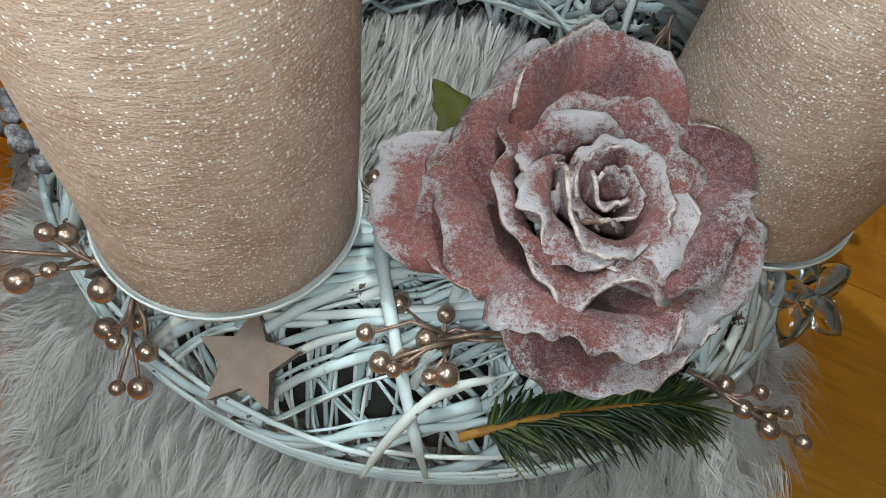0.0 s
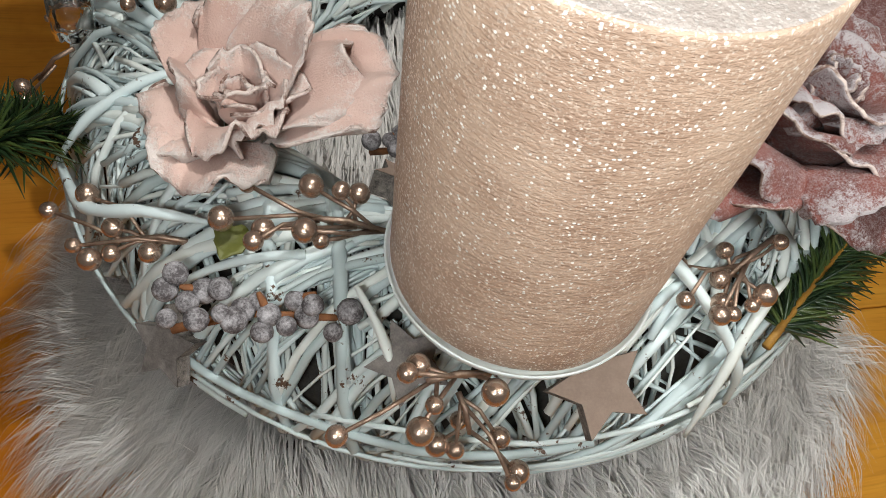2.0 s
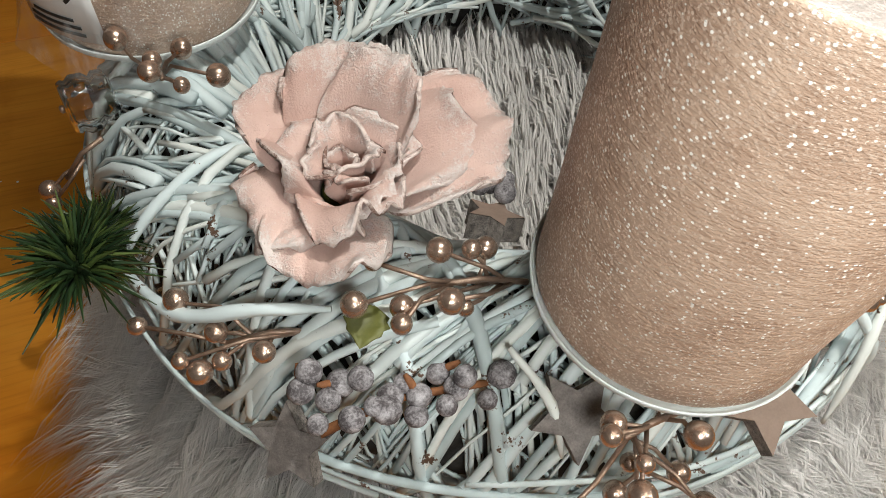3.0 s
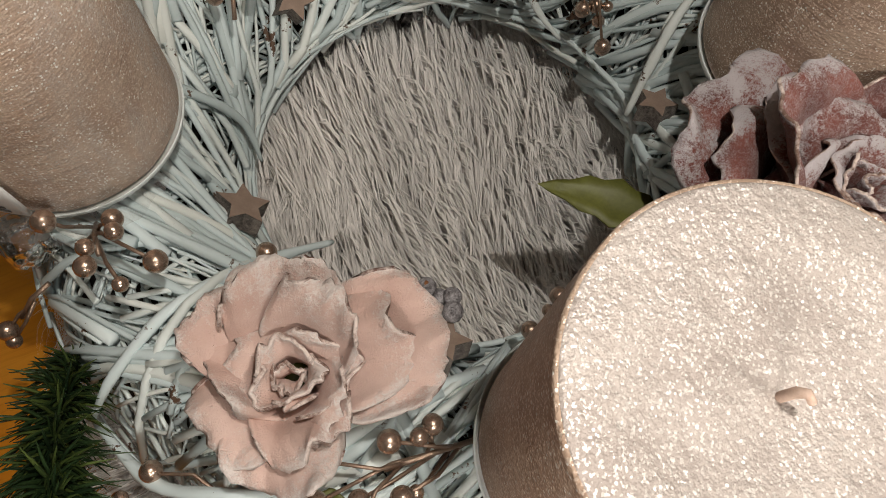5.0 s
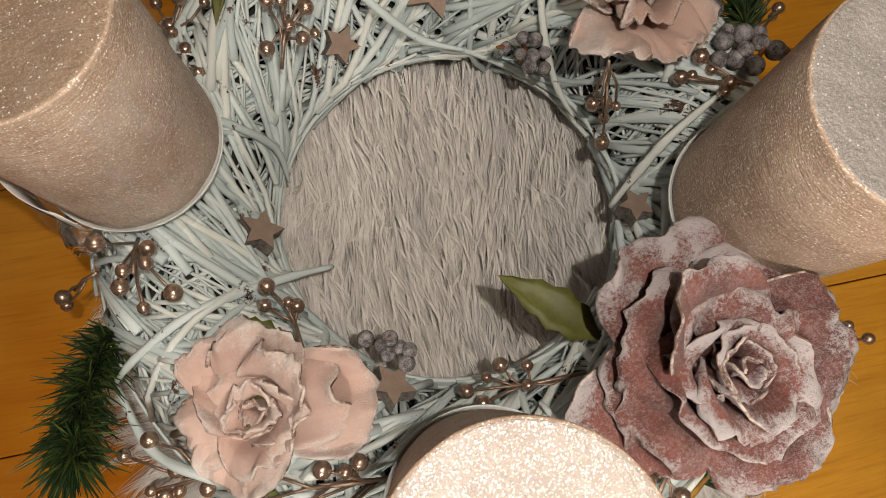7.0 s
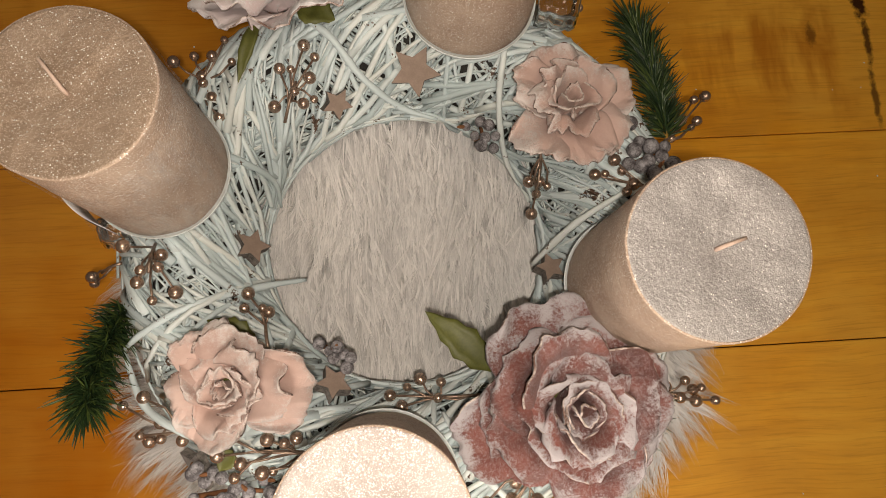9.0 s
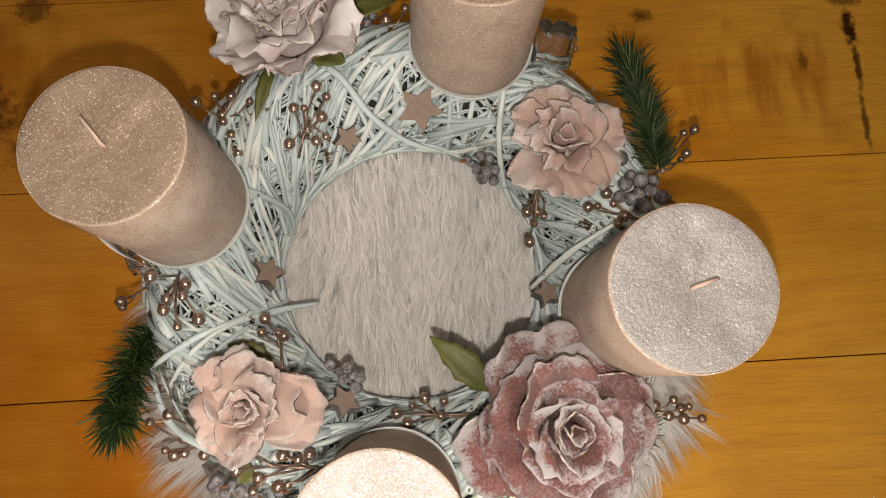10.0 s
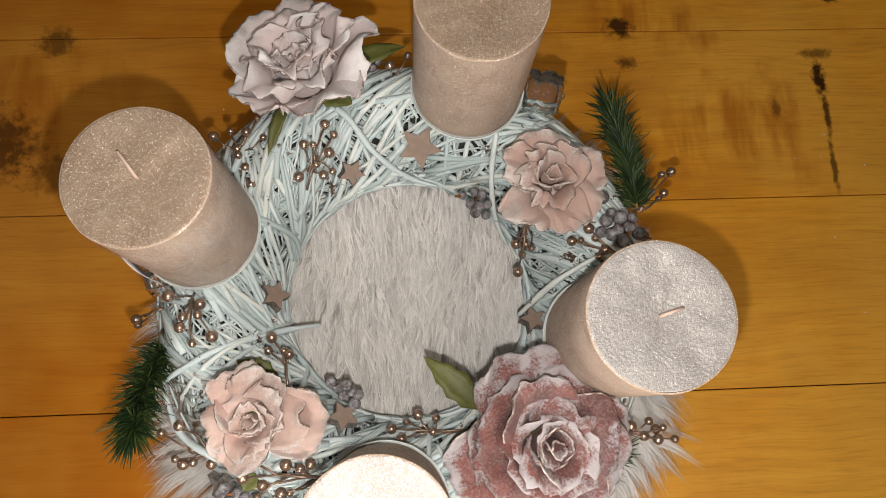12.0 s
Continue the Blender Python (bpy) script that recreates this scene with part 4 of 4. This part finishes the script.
berry_sprig((-0.117, 0.073, 0.155), (-0.112, 0.093, 0.158), [(-0.128, 0.096, 0.163), (-0.119, 0.102, 0.157), (-0.108, 0.100, 0.161), (-0.097, 0.096, 0.162), (-0.114, 0.090, 0.157), (-0.112, 0.084, 0.162), (-0.108, 0.077, 0.159), (-0.102, 0.110, 0.160), (-0.104, 0.066, 0.157)], MIXED, "bronze berries on forked wire stems by the pale rose")
berry_sprig((-0.069, 0.063, 0.156), (-0.062, 0.084, 0.163), [(-0.058, 0.105, 0.163), (-0.052, 0.098, 0.163), (-0.070, 0.089, 0.168), (-0.065, 0.091, 0.163), (-0.054, 0.084, 0.167), (-0.062, 0.076, 0.168), (-0.057, 0.069, 0.168), (-0.052, 0.073, 0.164), (-0.073, 0.069, 0.164)], MIXED, "bronze berries on forked wire stems lying on the white twigs")
berry_sprig((-0.017, 0.133, 0.155), (-0.014, 0.144, 0.158), [(-0.017, 0.149, 0.160), (-0.005, 0.155, 0.162)], MIXED, "bronze berries on forked wire stems under the narrow leaf")
berry_sprig((0.068, -0.118, 0.165), (0.050, -0.129, 0.160), [(0.036, -0.123, 0.160), (0.033, -0.137, 0.163), (0.041, -0.143, 0.164), (0.045, -0.143, 0.164), (0.046, -0.137, 0.159), (0.050, -0.122, 0.165), (0.048, -0.129, 0.160), (0.054, -0.139, 0.161), (0.058, -0.137, 0.163), (0.069, -0.120, 0.165)], MIXED, "bronze berries on wire stems on twigs by the frosted rose")
berry_sprig((-0.028, -0.156, 0.165), (-0.045, -0.159, 0.170), [(-0.048, -0.172, 0.172), (-0.050, -0.159, 0.176), (-0.047, -0.156, 0.173), (-0.044, -0.166, 0.172), (-0.029, -0.164, 0.172), (-0.067, -0.171, 0.171)], MIXED, "bronze berries on forked wire stems behind the front candle's plate")
berry_sprig((-0.034, -0.154, 0.150), (-0.031, -0.163, 0.142), [(-0.040, -0.164, 0.138), (-0.033, -0.158, 0.139), (-0.023, -0.165, 0.142), (-0.022, -0.178, 0.144), (-0.019, -0.174, 0.139), (-0.035, -0.166, 0.138)], MIXED, "bronze berries on forked wire stems hanging below the front candle")
berry_sprig((-0.155, -0.012, 0.150), (-0.170, -0.015, 0.138), [(-0.176, -0.017, 0.136), (-0.176, -0.020, 0.133)], MIXED, "bronze berries on wire stems on the outer edge")

# ---- frosted grey berry clusters ----


def grape_cluster(berries, size, label):
    mid = sum((Vector(b) for b in berries), Vector()) / len(berries)
    t = thing("grey_berry_cluster", Matrix.Translation(mid), label, "berry cluster", "frosted grey berry clusters")
    pts = sorted((Vector(b) - mid for b in berries), key=lambda q: q.x + q.y)
    low = Vector((0, 0, -0.004))
    part("stem", Shape().tube([pts[0] + low * 1.5, low * 0.6, pts[-1] + low], [0.0014, 0.0012, 0.001], 7), RUST, t, "brown twig of the cluster")
    for q in pts[2::5]:
        way = Vector((rnd(-1, 1), rnd(-1, 1), 0.6)).normalized()
        part("dry_stub", Shape().tube([q, q + way * size * 1.3, q + way * size * 2.0], [0.0010, 0.0012, 0.0006], 6), RUST, t, "rusty brown dry stub")
    for q in pts:
        part("berry", Shape().ball(q, size * rnd(0.75, 1.12), 14, 9, (1, 1, rnd(0.9, 1.05))), GRAPE, t)
    return t


grape_cluster([(-0.112, -0.120, 0.156), (-0.106, -0.124, 0.155), (-0.097, -0.122, 0.158), (-0.096, -0.131, 0.160), (-0.087, -0.126, 0.157), (-0.084, -0.130, 0.156), (-0.077, -0.124, 0.153), (-0.072, -0.130, 0.160), (-0.067, -0.135, 0.153), (-0.062, -0.131, 0.157), (-0.079, -0.136, 0.160), (-0.086, -0.134, 0.154), (-0.110, -0.131, 0.159), (-0.102, -0.133, 0.161), (-0.093, -0.132, 0.158), (-0.109, -0.117, 0.159), (-0.102, -0.120, 0.154), (-0.091, -0.128, 0.156), (-0.074, -0.130, 0.154)], 0.0035, "frosted grey-mauve berry cluster lying along the outer edge")
grape_cluster([(0.117, 0.054, 0.172), (0.123, 0.045, 0.167), (0.128, 0.042, 0.169), (0.132, 0.035, 0.173), (0.138, 0.031, 0.172), (0.125, 0.033, 0.173), (0.119, 0.040, 0.169), (0.129, 0.027, 0.169), (0.141, 0.030, 0.171), (0.122, 0.031, 0.169), (0.116, 0.033, 0.167), (0.136, 0.042, 0.168)], 0.0043, "frosted grey-mauve berry cluster beside a candle and a pink rose")
grape_cluster([(0.031, 0.062, 0.149), (0.039, 0.064, 0.151), (0.043, 0.060, 0.156), (0.035, 0.054, 0.156), (0.041, 0.054, 0.153), (0.047, 0.055, 0.152), (0.039, 0.050, 0.151), (0.046, 0.049, 0.149)], 0.0034, "frosted grey-mauve berry cluster hanging over the fur")
grape_cluster([(-0.051, -0.057, 0.147), (-0.045, -0.061, 0.151), (-0.041, -0.059, 0.152), (-0.038, -0.063, 0.148), (-0.034, -0.065, 0.151), (-0.036, -0.070, 0.151), (-0.043, -0.065, 0.151)], 0.0034, "frosted grey-mauve berry cluster behind a small wooden star")
grape_cluster([(-0.036, 0.155, 0.153), (-0.031, 0.156, 0.154), (-0.025, 0.156, 0.151), (-0.029, 0.150, 0.154), (-0.034, 0.151, 0.150), (-0.040, 0.162, 0.152)], 0.0034, "frosted grey-mauve berry cluster under the pale rose")

# ---- wooden stars ----


def star(m, size, thick, label, face=None):
    t = thing("wooden_star", m, label, "wooden star", "wooden stars scattered on the wreath")
    ring = []
    for k in range(10):
        a = math.pi / 2 + k * math.pi / 5
        q = size * (1.0 if k % 2 == 0 else 0.5)
        ring.append((q * math.cos(a) * (1 + 0.04 * noise.noise(Vector((k, size * 900, 0)))), q * math.sin(a)))
    side = Shape()
    side.v = [Vector((x, y, z)) for z in (0.0055 - thick, 0.0055) for x, y in ring]
    side.f = [tuple(range(9, -1, -1))] + [(k, (k + 1) % 10, 10 + (k + 1) % 10, 10 + k) for k in range(10)]
    part("edge", side, STAR_EDGE, t, "dark sawn edge", smooth=False)
    top = Shape()
    top.v = [Vector((x, y, 0.0057)) for x, y in ring] + [Vector((0, 0, 0.0057))]
    top.f = [(k, (k + 1) % 10, 10) for k in range(10)]
    part("face", top, face or STARFACE, t, smooth=False)
    return t


star(aim(-0.0915, -0.0025, 0.134, (0.62, 0.22, 1), 20), 0.0102, 0.0085, "small pale wooden star on the wreath's inner edge")
star(aim(0.0760, -0.0185, 0.134, (0.10, 0.22, 1), 5), 0.0088, 0.0085, "small pale wooden star beside a candle and the frosted rose")
star(aim(-0.0440, 0.0845, 0.132, (0.40, -0.62, 1), 12), 0.0095, 0.0085, "small pale wooden star among white twigs")
star(aim(0.003, 0.0945, 0.151, (-0.05, -0.35, 1), -20), 0.0148, 0.0045, "large pale wooden star leaning on a candle plate")
star(aim(-0.044, -0.079, 0.147, (0.33, 0.42, 1), 30), 0.0098, 0.0085, "small pale wooden star by the grey berries")
star(aim(0.006, -0.154, 0.146, (0.0, -0.40, 1), 163), 0.0152, 0.0050, "large pale wooden star under the front candle")
star(aim(-0.046, -0.144, 0.150, (-0.2, -0.5, 1), 40), 0.0125, 0.0055, "small dark wooden star by the bronze berries", BARK)
star(aim(-0.116, -0.119, 0.122, (-0.7, -0.6, 0.8), 25), 0.0135, 0.0050, "grey bark star on the wreath's outer edge", BARK)

# ---- pine sprigs ----


def pine_sprig(points, length, count, label, seed, bare=0.12, flat=0.6):
    random.seed(seed)
    o = Vector(points[0])
    t = thing("pine_sprig", Matrix.Translation(o), label, "pine sprig", "artificial pine sprigs")
    a, b, c = (Vector(q) - o for q in points)

    def at(u):
        return a * (1 - u) ** 2 + (2 * b - 0.5 * (a + c)) * 2 * u * (1 - u) + c * u * u

    part("stem", Shape().tube([at(i / 10) for i in range(11)], [0.0015 - 0.00009 * i for i in range(11)], 8), PINESTEM, t, "ochre moulded stem")
    s = Shape()
    for n in range(count):
        u = min(1.0, max(0.0, bare + (1 - bare) * (n / count) + rnd(-0.03, 0.03)))
        p = at(u)
        d = (at(min(u + 0.05, 1.0)) - at(max(u - 0.05, 0.0))).normalized()
        side = d.cross(Vector((0, 0, 1))).normalized()
        up = side.cross(d)
        out = side * (1 if n % 2 else -1) * rnd(0.4, 1.0) + up * rnd(-0.6, 0.2) if flat < 1 else side * rnd(-1, 1) + up * rnd(-0.5, 1.0)
        lean = 0.55 + 0.65 * u
        way = (out + d * lean * rnd(0.2, 1.7) + Vector((rnd(-1, 1), rnd(-1, 1), rnd(-1, 1))) * 0.22).normalized()
        ln = length * rnd(0.6, 1.1) * (0.72 + 0.28 * math.sin(min(u * 1.4 + 0.2, 1) * math.pi * 0.5))
        e1 = p + way * ln * 0.55 + Vector((0, 0, 0.0006))
        e2 = p + way * ln + d * 0.0015 - Vector((0, 0, 0.001))
        s.tube([p, e1, e2], [0.0006, 0.00058, 0.00012], 4, cap=False)
    tagged(part("needles", s, NEEDLE, t), kind="stuff")
    return t


pine_sprig([(0.068, -0.143, 0.140), (0.096, -0.120, 0.144), (0.126, -0.098, 0.138)], 0.0185, 640, "dark green artificial pine sprig with ochre stem under the frosted rose", 2)
pine_sprig([(-0.158, -0.030, 0.125), (-0.160, -0.060, 0.155), (-0.155, -0.086, 0.178)], 0.0205, 760, "dark green artificial pine sprig standing out over the wreath's edge", 5, 0.05, 1.6)
pine_sprig([(0.150, 0.055, 0.138), (0.143, 0.095, 0.140), (0.138, 0.136, 0.128)], 0.0205, 800, "dark green artificial pine sprig beside a pink rose", 7, 0.05, 1.6)

# ---- glass ornaments ----


def glass_bell(m, size, label):
    t = thing("glass_ornament", m, label, "glass ornament", "clear glass ornaments")
    s = size
    outer = [(0.0, 0.0), (0.62 * s, 0.01 * s), (0.78 * s, 0.10 * s), (0.80 * s, 0.38 * s), (0.68 * s, 0.50 * s), (0.82 * s, 0.64 * s), (0.84 * s, 0.98 * s), (0.72 * s, 1.14 * s), (0.76 * s, 1.24 * s), (0.70 * s, 1.38 * s), (0.0, 1.42 * s)]
    inner = [(q * 0.9, 0.06 * s + z * 0.92) for q, z in reversed(outer)]
    bulb = Shape().lathe(outer, 72).lathe(inner, 72)
    for v in bulb.v:
        flute = 1 + 0.05 * math.cos(8 * math.atan2(v.y, v.x))
        v.x, v.y = v.x * flute, v.y * flute
    part("bulb", bulb, GLASS, t)
    part("cap", Shape().lathe([(0.0, 1.41 * s), (0.11 * s, 1.41 * s), (0.12 * s, 1.50 * s), (0.07 * s, 1.55 * s), (0.0, 1.55 * s)], 16), STEM, t, "dull metal cap")
    return t


def glass_star(m, size, label):
    t = thing("glass_star", m, label, "glass ornament", "clear glass ornaments")
    s, n = Shape(), 60
    for lay, (q, z) in enumerate(((0.0, 0.30), (0.45, 0.27), (0.8, 0.18), (1.0, 0.0), (0.8, -0.18), (0.45, -0.27), (0.0, -0.30))):
        if q == 0:
            s.v.append(Vector((0, 0, z * size)))
        else:
            for k in range(n):
                a = 2 * math.pi * k / n
                w = abs((a * 5 / (2 * math.pi)) % 1 - 0.5) * 2
                rr = q * size * (0.52 + 0.48 * w)
                s.v.append(Vector((rr * math.cos(a), rr * math.sin(a), z * size * (0.6 + 0.4 * w))))
    last = len(s.v) - 1
    for k in range(n):
        s.f.append((0, 1 + k, 1 + (k + 1) % n))
        s.f.append((last, 1 + 4 * n + (k + 1) % n, 1 + 4 * n + k))
        for i in range(4):
            p, q = 1 + i * n + k, 1 + i * n + (k + 1) % n
            s.f.append((p, p + n, q + n, q))
    part("body", s, GLASS, t)
    return t


glass_bell(aim(-0.150, 0.008, 0.150, (-1, -0.25, 0.05)), 0.0115, "ribbed clear glass ornament beside the film-wrapped candle")
glass_bell(aim(0.072, 0.132, 0.162, (1, -0.2, 0.0)), 0.0175, "ribbed clear glass ornament beside the far candle")
glass_star(aim(0.152, -0.040, 0.142, (0.4, -0.5, 1), 20), 0.021, "clear glass star hanging by a candle")

# ---- film and label on the wrapped candle ----


def film_wrap():
    s = Shape()
    rows, seg = 16, 96
    for i in range(rows):
        z = -0.002 + 0.092 * i / (rows - 1)
        for k in range(seg):
            a = 2 * math.pi * k / seg
            flare = max(0.0, 1 - z / 0.03) ** 2 * 0.008 * max(0.0, math.cos(a - radians(225))) ** 0.6
            fold = 0.0012 * max(0.0, noise.noise(Vector((math.cos(a) * 3, math.sin(a) * 3, z * 30)))) + (0.0012 + flare * 0.35) * max(0.0, noise.noise(Vector((math.cos(a) * 10, math.sin(a) * 10, z * 40))))
            q = 0.0360 + flare + fold
            s.v.append(Vector((q * math.cos(a), q * math.sin(a), z)))
    for i in range(rows - 1):
        for k in range(seg):
            a, b = i * seg + k, i * seg + (k + 1) % seg
            s.f.append((a, b, b + seg, a + seg))
    ob = part("film", s, FILM, WRAPPED, "crinkled clear plastic film")
    ob.visible_shadow = False

    def curved(a0, a1, z0, z1, r):
        g = [[Vector((r * math.cos(a), r * math.sin(a), z0 + (z1 - z0) * j / 2)) for j in range(3)] for a in [a0 + (a1 - a0) * i / 8 for i in range(9)]]
        return Shape().sheet(g, 0.0002)

    mid = radians(-132)
    label = part("price_label", curved(mid - 0.36, mid + 0.36, 0.008, 0.034, 0.0388), PAPER, WRAPPED, "white paper price label")
    for i, (w, z) in enumerate(((0.28, 0.0125), (0.22, 0.0150), (0.30, 0.0100))):
        part("text_bar", curved(mid - w, mid + w * 0.7, z, z + 0.0011, 0.0391), INK, label)
    data = bpy.data.curves.new("price", "FONT")
    data.body, data.size, data.extrude, data.align_x = "4.99", 0.0115, 0.0002, "CENTER"
    probe = new("price", data)
    bpy.context.view_layer.update()
    me = bpy.data.meshes.new_from_object(probe.evaluated_get(bpy.context.evaluated_depsgraph_get()))
    bpy.data.objects.remove(probe)
    for v in me.vertices:
        a, r = mid + v.co.x / 0.0391, 0.0392 + v.co.z
        v.co = Vector((r * math.cos(a), r * math.sin(a), 0.0215 + v.co.y))
    me.materials.clear()
    me.materials.append(INK)
    part("price_text", me, INK, label)


film_wrap()

# ---- glitter that has fallen on the table ----


def glitter_specks():
    s, rng = Shape(), np.random.default_rng(12)
    for _ in range(46):
        a, r = rng.uniform(0, 6.283), rng.uniform(0.24, 0.46)
        x, y, q = r * math.cos(a), r * math.sin(a) * 0.8, rng.uniform(0.0004, 0.0010)
        base, w = len(s.v), rng.uniform(0, 3)
        for k in range(5):
            s.v.append(Vector((x + q * math.cos(w + k * 1.257), y + q * math.sin(w + k * 1.257), 0.0004 + 0.0003 * (k % 2))))
        s.v.append(Vector((x, y, 0.0010)))
        s.f += [(base + k, base + (k + 1) % 5, base + 5) for k in range(5)] + [tuple(base + k for k in reversed(range(5)))]
    tagged(part("glitter_specks", s, PLATE, smooth=False), "tiny pale glitter specks scattered on the pine table", "glitter", kind="stuff")


glitter_specks()
